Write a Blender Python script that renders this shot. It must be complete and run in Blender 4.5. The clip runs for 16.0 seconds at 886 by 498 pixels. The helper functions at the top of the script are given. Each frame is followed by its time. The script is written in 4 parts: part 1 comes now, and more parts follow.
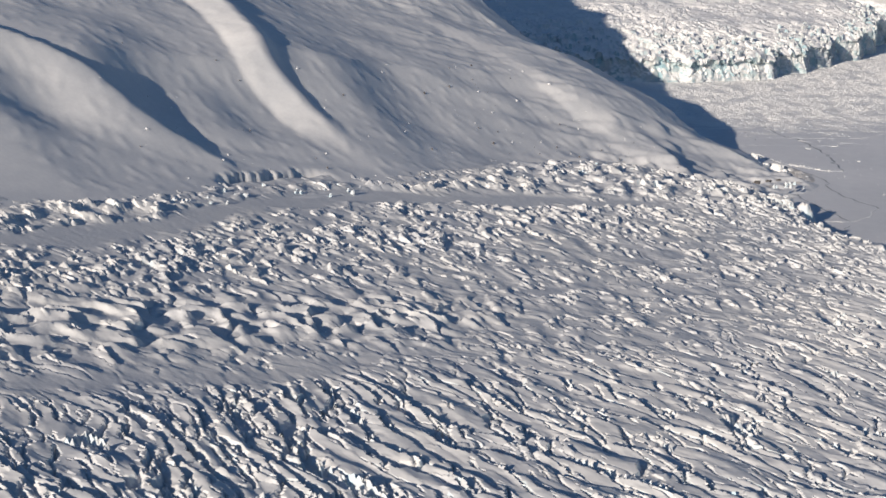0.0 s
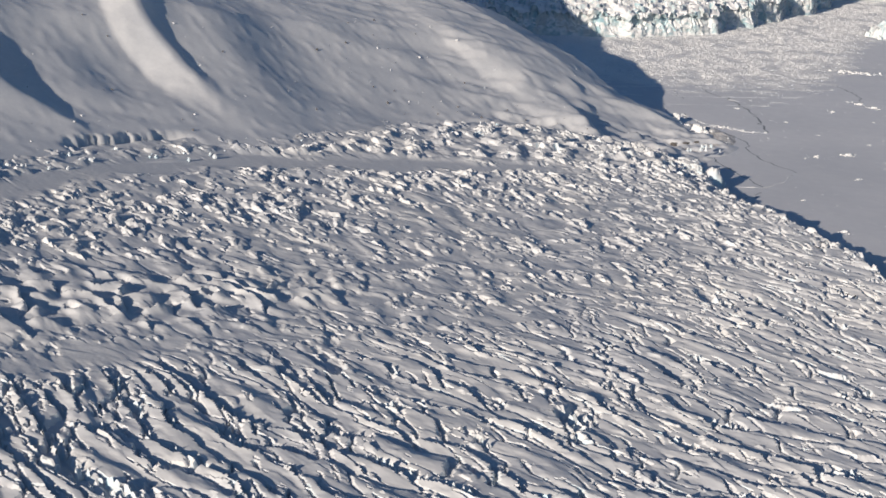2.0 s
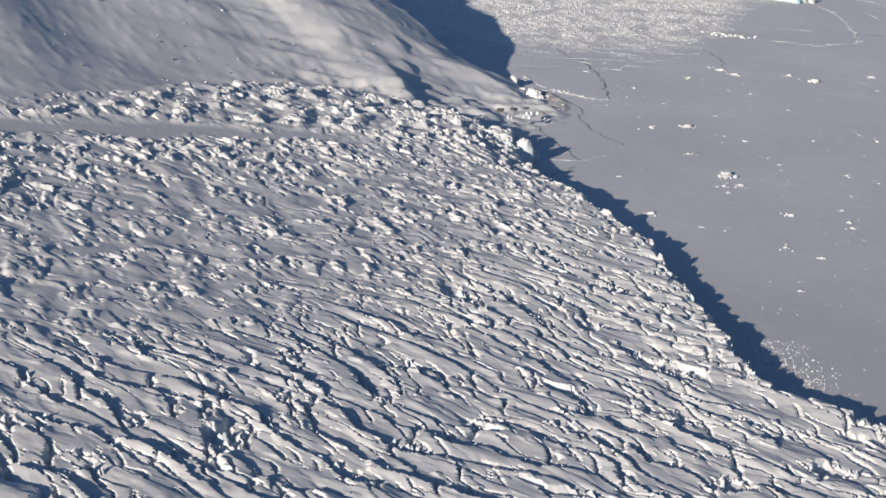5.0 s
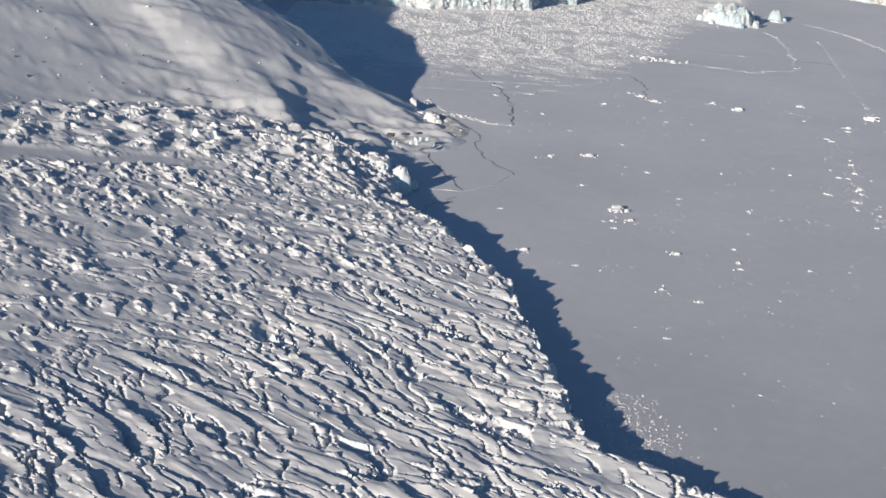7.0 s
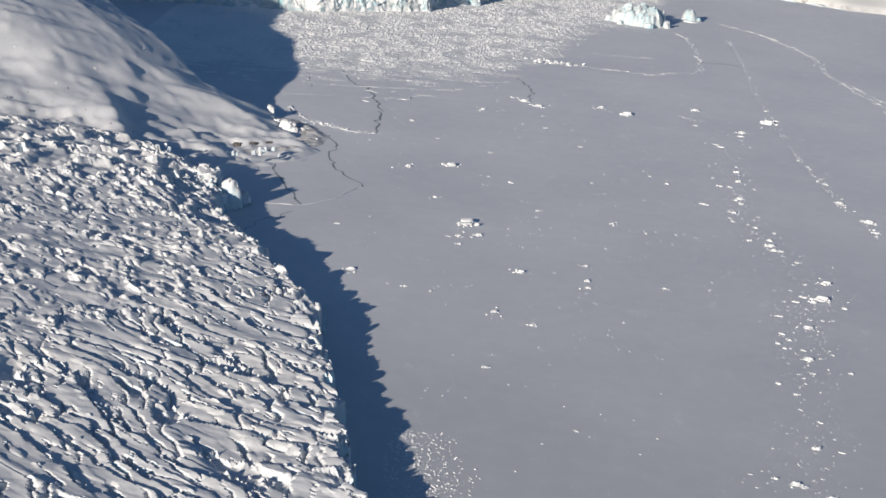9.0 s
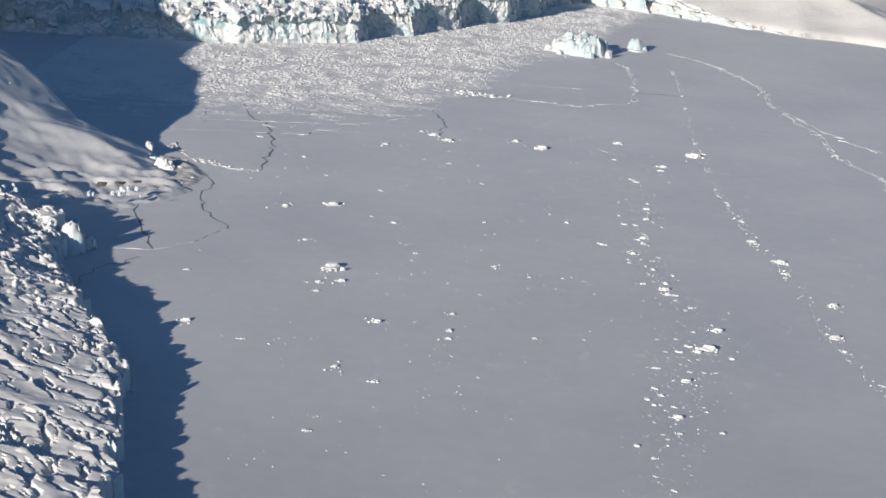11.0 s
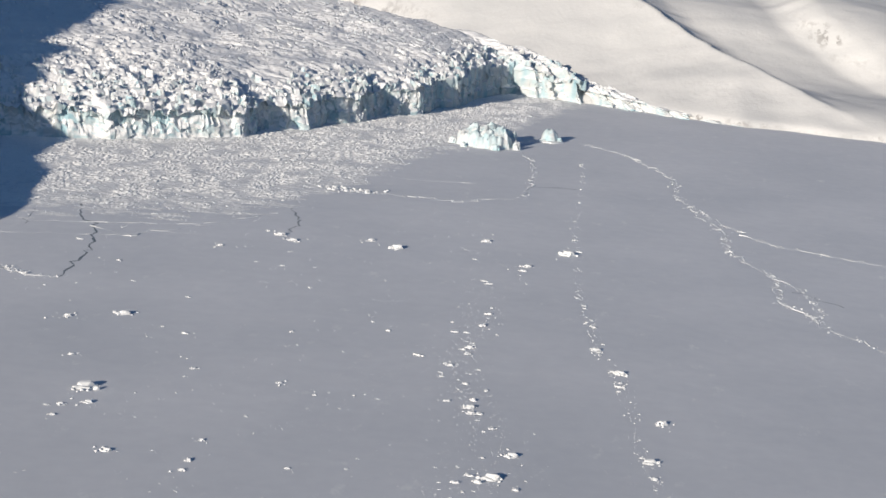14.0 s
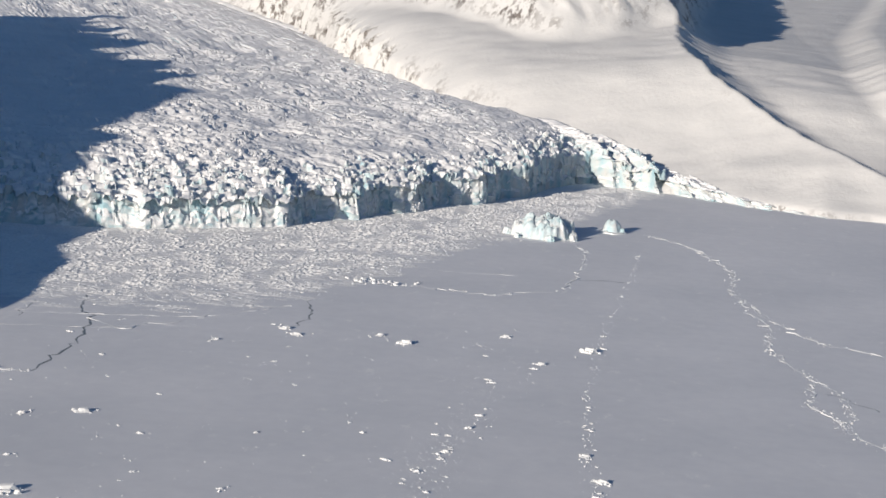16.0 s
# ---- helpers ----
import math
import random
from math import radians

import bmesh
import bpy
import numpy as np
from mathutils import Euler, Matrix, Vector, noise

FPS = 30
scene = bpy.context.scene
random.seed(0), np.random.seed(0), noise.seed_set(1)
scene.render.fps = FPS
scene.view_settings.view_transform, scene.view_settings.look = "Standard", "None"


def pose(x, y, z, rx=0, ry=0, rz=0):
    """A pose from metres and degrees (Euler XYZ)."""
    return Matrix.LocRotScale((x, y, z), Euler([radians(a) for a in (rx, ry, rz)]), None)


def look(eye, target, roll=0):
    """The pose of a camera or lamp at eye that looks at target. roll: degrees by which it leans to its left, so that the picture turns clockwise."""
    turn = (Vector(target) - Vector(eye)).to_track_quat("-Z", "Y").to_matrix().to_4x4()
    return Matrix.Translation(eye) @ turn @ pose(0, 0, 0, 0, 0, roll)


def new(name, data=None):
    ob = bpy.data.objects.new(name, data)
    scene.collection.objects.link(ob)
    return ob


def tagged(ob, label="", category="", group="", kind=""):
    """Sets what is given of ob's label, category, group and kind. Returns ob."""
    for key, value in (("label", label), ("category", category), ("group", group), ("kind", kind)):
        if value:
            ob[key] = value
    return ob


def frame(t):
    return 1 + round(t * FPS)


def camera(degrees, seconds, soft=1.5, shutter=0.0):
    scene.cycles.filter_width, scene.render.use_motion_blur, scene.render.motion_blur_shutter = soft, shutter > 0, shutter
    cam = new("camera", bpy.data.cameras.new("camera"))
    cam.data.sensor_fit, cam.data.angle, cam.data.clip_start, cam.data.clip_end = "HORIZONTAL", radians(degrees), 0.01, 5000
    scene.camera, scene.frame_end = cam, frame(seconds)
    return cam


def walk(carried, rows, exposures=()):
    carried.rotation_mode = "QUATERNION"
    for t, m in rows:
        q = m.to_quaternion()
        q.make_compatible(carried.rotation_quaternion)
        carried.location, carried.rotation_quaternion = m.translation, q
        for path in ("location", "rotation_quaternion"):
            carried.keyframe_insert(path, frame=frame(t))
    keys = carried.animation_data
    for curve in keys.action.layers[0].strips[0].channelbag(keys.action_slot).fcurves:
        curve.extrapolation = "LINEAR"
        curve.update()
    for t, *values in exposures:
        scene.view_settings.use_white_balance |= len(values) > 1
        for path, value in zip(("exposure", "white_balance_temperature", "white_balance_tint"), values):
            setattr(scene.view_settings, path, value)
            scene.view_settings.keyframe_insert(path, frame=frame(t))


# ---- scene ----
cam = camera(27.376, 16.0, soft=1.7)
PATH = [
    (0, (-220.265, -204.702, 179.337), (-246.550, 377.835, 38.059), 3.735),
    (0.5, (-208.969, -194.906, 179.580), (-233.692, 387.057, 35.678), 3.733),
    (1, (-197.562, -184.867, 179.981), (-222.431, 396.145, 32.312), 3.851),
    (1.5, (-186.126, -174.630, 180.468), (-211.169, 405.185, 28.194), 4.022),
    (2, (-174.587, -164.293, 181.173), (-199.318, 414.024, 23.257), 4.182),
    (2.5, (-162.994, -154.164, 182.088), (-186.353, 422.196, 16.970), 4.449),
    (3, (-151.354, -144.320, 183.072), (-169.565, 430.762, 12.927), 4.831),
    (3.5, (-139.449, -134.396, 183.907), (-152.636, 440.726, 13.436), 5.319),
    (3.7, (-134.540, -130.199, 184.127), (-147.080, 444.881, 13.465), 5.518),
    (5.8, (-82.032, -83.615, 185.036), (-96.433, 489.353, 7.551), 6.313),
    (6, (-77.050, -78.933, 185.014), (-91.300, 494.512, 9.066), 6.540),
    (6.5, (-64.571, -66.774, 184.573), (-79.705, 508.262, 13.972), 6.808),
    (7, (-51.635, -53.950, 183.931), (-67.262, 521.146, 13.577), 6.973),
    (7.5, (-38.676, -40.989, 183.159), (-53.366, 534.325, 13.458), 6.992),
    (8, (-25.710, -27.542, 182.338), (-38.563, 547.487, 11.526), 6.954),
    (8.5, (-12.718, -13.819, 181.269), (-23.635, 561.149, 10.118), 6.791),
    (9, (0.262, -0.058, 179.996), (-9.885, 575.786, 11.770), 6.604),
    (9.5, (13.211, 13.702, 178.519), (1.719, 590.466, 13.560), 6.501),
    (10, (26.236, 27.367, 177.252), (12.946, 605.205, 16.234), 6.395),
    (10.2, (31.466, 32.789, 176.788), (17.128, 610.906, 16.866), 6.270),
    (12.3, (85.896, 88.320, 171.249), (59.457, 669.302, 23.732), 5.281),
    (12.5, (91.180, 93.615, 170.741), (61.742, 675.479, 27.324), 5.116),
    (13, (104.496, 106.881, 169.507), (69.428, 689.353, 29.874), 4.790),
    (13.5, (117.930, 119.946, 168.423), (84.262, 703.421, 32.689), 4.907),
    (14, (131.345, 132.490, 167.272), (97.453, 717.751, 39.515), 4.935),
    (14.5, (145.067, 144.925, 166.115), (106.269, 731.818, 47.573), 4.761),
    (15, (159.211, 157.289, 165.093), (104.836, 744.685, 55.504), 4.568),
    (15.5, (173.503, 169.716, 164.301), (98.569, 755.332, 57.352), 4.411),
    (16, (187.609, 181.949, 163.614), (98.999, 766.590, 61.914), 4.216),
]
walk(cam, [(t, look(e, g, r)) for t, e, g, r in PATH],
     exposures=[(0, 0.43, 6780, 11), (3.5, 0.40, 6720, 11), (7, 0.45, 6560, 10), (12.5, 0.48, 6520, 9), (14, 0.44, 6540, 9), (15, 0.39, 6550, 10), (16, 0.43, 6560, 10)])

# ---- light ----
SUN_AZ, SUN_EL = radians(61.5), radians(14.2)     # heading of the shadows from +x, height of the sun
to_sun = Vector((-math.cos(SUN_AZ) * math.cos(SUN_EL), -math.sin(SUN_AZ) * math.cos(SUN_EL), math.sin(SUN_EL)))
sun = new("sun", bpy.data.lights.new("sun", "SUN"))
sun.data.energy, sun.data.angle, sun.data.color = 3.8, radians(0.6), (1.0, 0.905, 0.79)
sun.rotation_euler = to_sun.to_track_quat("Z", "Y").to_euler()
world = bpy.data.worlds.new("sky")
scene.world = world
world.use_nodes = True
wn = world.node_tree
sky = wn.nodes.new("ShaderNodeTexSky")
sky.sky_type, sky.sun_disc = "NISHITA", False
sky.sun_elevation, sky.sun_rotation = SUN_EL, math.atan2(to_sun.x, to_sun.y)
sky.ozone_density, sky.dust_density, sky.altitude = 5.0, 0.3, 200
wn.links.new(sky.outputs[0], wn.nodes["Background"].inputs[0])
wn.nodes["Background"].inputs[1].default_value = 0.054


# ---- noise on arrays ----
def lattice(ix, iy, seed):
    h = (ix.astype(np.int64) * 374761393 + iy.astype(np.int64) * 668265263 + seed * 974634777) & 0xFFFFFFFF
    h = ((h ^ (h >> 13)) * 1274126177) & 0xFFFFFFFF
    return (h ^ (h >> 16)) & 0xFFFFFFFF


def gnoise(x, y, seed=0):
    """Gradient noise, about -1 to 1."""
    x, y = np.asarray(x, float), np.asarray(y, float)
    ix, iy = np.floor(x), np.floor(y)
    fx, fy = x - ix, y - iy
    sx, sy = fx * fx * fx * (fx * (fx * 6 - 15) + 10), fy * fy * fy * (fy * (fy * 6 - 15) + 10)

    def corner(a, b):
        t = lattice(ix + a, iy + b, seed) * (2 * math.pi / 4294967296.0)
        return np.cos(t) * (fx - a) + np.sin(t) * (fy - b)

    low = corner(0, 0) + sx * (corner(1, 0) - corner(0, 0))
    high = corner(0, 1) + sx * (corner(1, 1) - corner(0, 1))
    return 1.5 * (low + sy * (high - low))


def fbm(x, y, seed=0, octaves=4, gain=0.5):
    total, amp = 0, 1.0
    for k in range(octaves):
        total = total + amp * gnoise(x * 2.03 ** k + 17.3 * k, y * 2.03 ** k - 9.1 * k, seed + 31 * k)
        amp *= gain
    return total


def cells(x, y, seed=0):
    """Worley noise: distance to the nearest seed, gap to the second, and the cell's own number 0..1."""
    ix, iy = np.floor(x), np.floor(y)
    d1, d2, own = np.full(x.shape, 9.0), np.full(x.shape, 9.0), np.zeros(x.shape)
    for a in (-1, 0, 1):
        for b in (-1, 0, 1):
            h = lattice(ix + a, iy + b, seed)
            px = ix + a + 0.15 + 0.7 * (h & 0xFFFF) / 65536.0
            py = iy + b + 0.15 + 0.7 * (h >> 16) / 65536.0
            d = np.hypot(px - x, py - y)
            near = d < d1
            d2 = np.where(near, d1, np.minimum(d2, d))
            own = np.where(near, (lattice(ix + a, iy + b, seed + 7) & 0xFFFF) / 65536.0, own)
            d1 = np.where(near, d, d1)
    return d1, d2 - d1, own


def facets(x, y, seed=0):
    """Upended blocks: each cell a plane of its own tilt and level, about -0.5 to 0.5; and the gap to its neighbour."""
    ix, iy = np.floor(x), np.floor(y)
    d1, d2, lie = np.full(x.shape, 9.0), np.full(x.shape, 9.0), np.zeros(x.shape)
    for a in (-1, 0, 1):
        for b in (-1, 0, 1):
            h = lattice(ix + a, iy + b, seed)
            dx = x - (ix + a + 0.1 + 0.8 * (h & 0xFFFF) / 65536.0)
            dy = y - (iy + b + 0.1 + 0.8 * (h >> 16) / 65536.0)
            d = np.hypot(dx, dy)
            near_ = d < d1
            k = lattice(ix + a, iy + b, seed + 3)
            tilt = ((k & 0xFF) / 255.0 - 0.5) * dx + (((k >> 8) & 0xFF) / 255.0 - 0.5) * dy + 0.6 * (((k >> 16) & 0xFF) / 255.0 - 0.5)
            d2 = np.where(near_, d1, np.minimum(d2, d))
            lie = np.where(near_, tilt, lie)
            d1 = np.where(near_, d, d1)
    return lie, d2 - d1


def step(lo, hi, x):
    t = np.clip((x - lo) / (hi - lo), 0, 1)
    return t * t * (3 - 2 * t)


def bell(x, mid, half):
    return np.exp(-((x - mid) / half) ** 2)


def turned(x, y, degrees):
    """Coordinates along and across a heading."""
    c, s = math.cos(radians(degrees)), math.sin(radians(degrees))
    return x * c + y * s, -x * s + y * c


# ---- materials ----
def mat(name, base, rough, build=None):
    m = bpy.data.materials.new(name)
    m.use_nodes = True
    nt = m.node_tree
    b = nt.nodes["Principled BSDF"]
    b.inputs["Base Color"].default_value = (*base, 1)
    b.inputs["Roughness"].default_value = rough
    b.inputs["Specular IOR Level"].default_value = 0.25
    if build:
        build(nt, b)
    return m


def node(nt, kind, **values):
    n = nt.nodes.new(kind)
    for k, v in values.items():
        n.inputs[k].default_value = v
    return n


def coords(nt, scale=(1, 1, 1), turn=0):
    g = nt.nodes.new("ShaderNodeNewGeometry")
    mp = nt.nodes.new("ShaderNodeMapping")
    mp.inputs["Scale"].default_value = scale
    mp.inputs["Rotation"].default_value = (0, 0, radians(turn))
    nt.links.new(g.outputs["Position"], mp.inputs["Vector"])
    return mp.outputs[0]


def noisy(nt, vec, scale, detail=4, rough=0.55):
    n = node(nt, "ShaderNodeTexNoise", Scale=scale, Detail=detail, Roughness=rough)
    nt.links.new(vec, n.inputs["Vector"])
    return n.outputs["Fac"]


def ramp(nt, fac, stops):
    r = nt.nodes.new("ShaderNodeValToRGB")
    r.color_ramp.elements[0].position, r.color_ramp.elements[0].color = stops[0][0], (*stops[0][1], 1)
    r.color_ramp.elements[1].position, r.color_ramp.elements[1].color = stops[-1][0], (*stops[-1][1], 1)
    for p, c in stops[1:-1]:
        r.color_ramp.elements.new(p).color = (*c, 1)
    nt.links.new(fac, r.inputs[0])
    return r.outputs[0]


def mix(nt, fac, a, b, how="MIX"):
    m = nt.nodes.new("ShaderNodeMix")
    m.data_type, m.blend_type = "RGBA", how
    for sock, v in ((m.inputs[0], fac), (m.inputs[6], a), (m.inputs[7], b)):
        if isinstance(v, (int, float)):
            sock.default_value = v
        elif isinstance(v, tuple):
            sock.default_value = (*v, 1)
        else:
            nt.links.new(v, sock)
    return m.outputs[2]


def bumped(nt, b, height, strength, distance):
    n = node(nt, "ShaderNodeBump", Strength=strength, Distance=distance)
    nt.links.new(height, n.inputs["Height"])
    nt.links.new(n.outputs[0], b.inputs["Normal"])


def steep(nt, lo, hi):
    """1 on steep faces, 0 on level ones."""
    g = nt.nodes.new("ShaderNodeNewGeometry")
    s = nt.nodes.new("ShaderNodeSeparateXYZ")
    nt.links.new(g.outputs["Normal"], s.inputs[0])
    r = node(nt, "ShaderNodeMapRange", **{"From Min": hi, "From Max": lo, "To Min": 0.0, "To Max": 1.0})
    nt.links.new(s.outputs[2], r.inputs[0])
    return r.outputs[0]


def snow_build(nt, b):
    broad = ramp(nt, noisy(nt, coords(nt), 0.02), [(0.3, (0.69, 0.70, 0.715)), (0.7, (0.82, 0.815, 0.805))])
    fine = ramp(nt, noisy(nt, coords(nt), 0.6), [(0.3, (0.93, 0.93, 0.94)), (0.7, (1, 1, 1))])
    nt.links.new(mix(nt, 1.0, broad, fine, "MULTIPLY"), b.inputs["Base Color"])
    bumped(nt, b, noisy(nt, coords(nt, (1, 0.35, 1), -50), 0.2, 3), 0.12, 0.5)


def glacier_build(nt, b):
    broad = ramp(nt, noisy(nt, coords(nt), 0.03), [(0.3, (0.62, 0.632, 0.655)), (0.7, (0.73, 0.725, 0.715))])
    ice = ramp(nt, noisy(nt, coords(nt), 0.25), [(0.35, (0.50, 0.70, 0.78)), (0.65, (0.72, 0.82, 0.86))])
    fac = mix(nt, 1.0, steep(nt, 0.15, 0.5), ramp(nt, noisy(nt, coords(nt), 0.12), [(0.4, (0.2, 0.2, 0.2)), (0.6, (0.9, 0.9, 0.9))]), "MULTIPLY")
    nt.links.new(mix(nt, fac, broad, ice), b.inputs["Base Color"])
    bumped(nt, b, noisy(nt, coords(nt), 0.8, 4), 0.25, 0.4)


def cliff_build(nt, b):
    broad = ramp(nt, noisy(nt, coords(nt), 0.03), [(0.3, (0.81, 0.81, 0.815)), (0.7, (0.90, 0.89, 0.88))])
    ice = ramp(nt, noisy(nt, coords(nt, (1, 1, 0.4)), 0.14), [(0.34, (0.31, 0.47, 0.525)), (0.47, (0.45, 0.545, 0.57)), (0.6, (0.56, 0.575, 0.57))])
    nt.links.new(mix(nt, steep(nt, 0.25, 0.6), broad, ice), b.inputs["Base Color"])
    bumped(nt, b, noisy(nt, coords(nt), 0.5, 5), 0.6, 0.8)


def sea_build(nt, b):
    broad = ramp(nt, noisy(nt, coords(nt), 0.012, 5), [(0.3, (0.66, 0.67, 0.69)), (0.7, (0.76, 0.76, 0.77))])
    fine = ramp(nt, noisy(nt, coords(nt), 0.15, 6), [(0.3, (0.94, 0.94, 0.95)), (0.7, (1, 1, 1))])
    drift = ramp(nt, noisy(nt, coords(nt, (1, 0.5, 1), 20), 0.10, 8, 0.7), [(0.60, (0, 0, 0)), (0.72, (1, 1, 1))])
    tone = mix(nt, drift, mix(nt, 1.0, broad, fine, "MULTIPLY"), (0.82, 0.82, 0.81))
    # brightness gradient painted into the ice colour: darker near, paler far, like haze
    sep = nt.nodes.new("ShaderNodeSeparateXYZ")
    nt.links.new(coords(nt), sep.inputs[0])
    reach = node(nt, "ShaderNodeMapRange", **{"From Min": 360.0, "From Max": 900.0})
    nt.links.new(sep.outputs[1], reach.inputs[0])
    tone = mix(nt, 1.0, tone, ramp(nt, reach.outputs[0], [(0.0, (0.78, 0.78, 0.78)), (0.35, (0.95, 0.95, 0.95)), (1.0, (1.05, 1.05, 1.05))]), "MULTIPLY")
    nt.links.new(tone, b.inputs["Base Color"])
    bumped(nt, b, noisy(nt, coords(nt, (1, 0.4, 1), -61), 0.25, 5), 0.16, 0.3)


def slope_build(nt, b):
    broad = ramp(nt, noisy(nt, coords(nt), 0.02), [(0.3, (0.635, 0.63, 0.62)), (0.7, (0.72, 0.708, 0.69))])
    rock = ramp(nt, noisy(nt, coords(nt), 0.5), [(0.35, (0.10, 0.09, 0.085)), (0.65, (0.26, 0.23, 0.21))])
    veins = mix(nt, 1.0, ramp(nt, noisy(nt, coords(nt, (1, 0.5, 0.6), -27), 0.16, 8, 0.72), [(0.49, (0, 0, 0)), (0.55, (1, 1, 1))]), ramp(nt, noisy(nt, coords(nt), 0.03, 3), [(0.42, (0, 0, 0)), (0.56, (1, 1, 1))]), "MULTIPLY")
    show = mix(nt, 1.0, steep(nt, 0.66, 0.86), veins, "MULTIPLY")
    nt.links.new(mix(nt, show, broad, rock), b.inputs["Base Color"])
    bumped(nt, b, noisy(nt, coords(nt), 0.3, 6), 0.4, 0.8)


def brash_build(nt, b):
    broad = ramp(nt, noisy(nt, coords(nt), 0.03, 5), [(0.3, (0.86, 0.85, 0.835)), (0.7, (0.94, 0.925, 0.90))])
    fine = ramp(nt, noisy(nt, coords(nt), 0.7, 5), [(0.35, (0.90, 0.91, 0.92)), (0.62, (1, 1, 1))])
    nt.links.new(mix(nt, 1.0, broad, fine, "MULTIPLY"), b.inputs["Base Color"])
    bumped(nt, b, noisy(nt, coords(nt), 0.6, 5), 0.6, 0.4)


SNOW = mat("wind_packed_snow", (0.8, 0.8, 0.81), 0.75, snow_build)
GLACIER = mat("glacier_snow", (0.8, 0.8, 0.81), 0.7, glacier_build)
CLIFF = mat("glacier_ice", (0.6, 0.77, 0.8), 0.55, cliff_build)
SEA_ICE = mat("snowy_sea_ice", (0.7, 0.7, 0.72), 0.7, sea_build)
BRASH_SNOW = mat("brash_snow", (0.8, 0.8, 0.79), 0.7, brash_build)
SLOPE = mat("mountain_snow", (0.8, 0.8, 0.8), 0.75, slope_build)


# ---- meshes from height functions ----
def sheet(name, X, Y, Z, keep, material, smooth=False, crisp=0):
    """A mesh over a grid of places; quads whose four corners are kept. crisp: degrees past which an edge stays sharp."""
    rows, cols = X.shape
    idx = np.arange(rows * cols).reshape(rows, cols)
    quads = np.stack([idx[:-1, :-1], idx[:-1, 1:], idx[1:, 1:], idx[1:, :-1]], -1).reshape(-1, 4)
    k = keep.ravel()
    quads = quads[k[quads].all(1)]
    used = np.unique(quads)
    back = np.zeros(rows * cols, np.int64)
    back[used] = np.arange(len(used))
    quads = back[quads]
    co = np.stack([X.ravel()[used], Y.ravel()[used], Z.ravel()[used]], -1).astype(np.float32)
    me = bpy.data.meshes.new(name)
    me.vertices.add(len(co))
    me.vertices.foreach_set("co", co.ravel())
    me.loops.add(quads.size)
    me.loops.foreach_set("vertex_index", quads.ravel().astype(np.int32))
    me.polygons.add(len(quads))
    me.polygons.foreach_set("loop_start", np.arange(0, quads.size, 4, dtype=np.int32))
    me.polygons.foreach_set("loop_total", np.full(len(quads), 4, np.int32))
    me.update(calc_edges=True)
    me.polygons.foreach_set("use_smooth", np.full(len(quads), smooth))
    if crisp:
        me.set_sharp_from_angle(angle=radians(crisp))
    me.materials.append(material)
    return new(name, me)


# ---- near glacier ----
FRONT_Y = [-500, 150, 320, 350, 367, 379, 384, 388, 411, 445, 469, 502, 526, 565, 616, 656, 690, 722, 760]
FRONT_X = [640, 260, 76, 37, 14, -6, -14, -22, -24.6, -30, -36.7, -41, -48, -69, -92, -95, -122, -150, -180]


def along(x, y):
    return 0.6 * x + 0.8 * y


def upslope(x, y):
    return -0.8 * x + 0.6 * y


def glacier_level(x, y):
    a = np.maximum(-x, -60)
    return (5 + 0.06 * a + 0.00016 * a * a) * (1 - 0.45 * step(620, 720, y) * step(-220, -120, x))


def near_front(y):
    return np.interp(y, FRONT_Y, FRONT_X) + 4.0 * gnoise(y / 17, y * 0 + 3, 5) + 1.7 * gnoise(y / 5, y * 0 + 8, 6)


def foot_line(u):
    """Where the ridge meets the ice, in metres upslope."""
    return np.interp(u, [-300, 60, 207, 285, 342, 420, 448, 462, 478, 500, 521, 560], [498, 505, 521, 523, 530, 530, 522, 506, 496, 493, 496, 500])


def saw(phase):
    """A slab that rises away from the sun and breaks off into a narrow crevasse."""
    f = phase - np.floor(phase)
    return np.where(f < 0.72, f / 0.72, 1 - 0.25 * (f - 0.72) / 0.1) * step(0.97, 0.80, f), step(0.80, 0.86, f) * step(1.0, 0.95, f)


def slabs(phase, bend, width):
    """Slabs between crevasses: a steep sunward brow that flattens behind; and the crevasse, as wide as given."""
    f = phase - np.floor(phase)
    rise = (1 - np.exp(-f / bend)) / (1 - math.exp(-1 / bend))
    lo = 1 - width
    return rise, np.clip((f - lo) / 0.03, 0, 1) * np.clip((1 - f) / 0.02, 0, 1) * (width > 0.035), np.floor(phase)


def blocks(x, y, seed, share, pits=0.0):
    """Scattered upended blocks on flat ground: a share of the cells stands up, each with a tilted top, and some are sunk."""
    ix, iy = np.floor(x), np.floor(y)
    d1, d2, lie, own = np.full(x.shape, 9.0), np.full(x.shape, 9.0), np.zeros(x.shape), np.zeros(x.shape)
    for a in (-1, 0, 1):
        for b in (-1, 0, 1):
            h = lattice(ix + a, iy + b, seed)
            dx = x - (ix + a + 0.1 + 0.8 * (h & 0xFFFF) / 65536.0)
            dy = y - (iy + b + 0.1 + 0.8 * (h >> 16) / 65536.0)
            d = np.hypot(dx, dy)
            near_ = d < d1
            k = lattice(ix + a, iy + b, seed + 3)
            tilt = ((k & 0xFF) / 255.0 - 0.5) * dx + (((k >> 8) & 0xFF) / 255.0 - 0.35) * dy
            d2 = np.where(near_, d1, np.minimum(d2, d))
            lie = np.where(near_, tilt, lie)
            own = np.where(near_, ((k >> 16) & 0xFFF) / 4096.0, own)
            d1 = np.where(near_, d, d1)
    up = (own < share) * (0.45 + 0.55 * own / np.maximum(share, 0.01) + 1.1 * lie)
    return up * step(0.0, 0.12, d2 - d1) - (own > 1 - pits) * step(0.0, 0.1, d2 - d1)


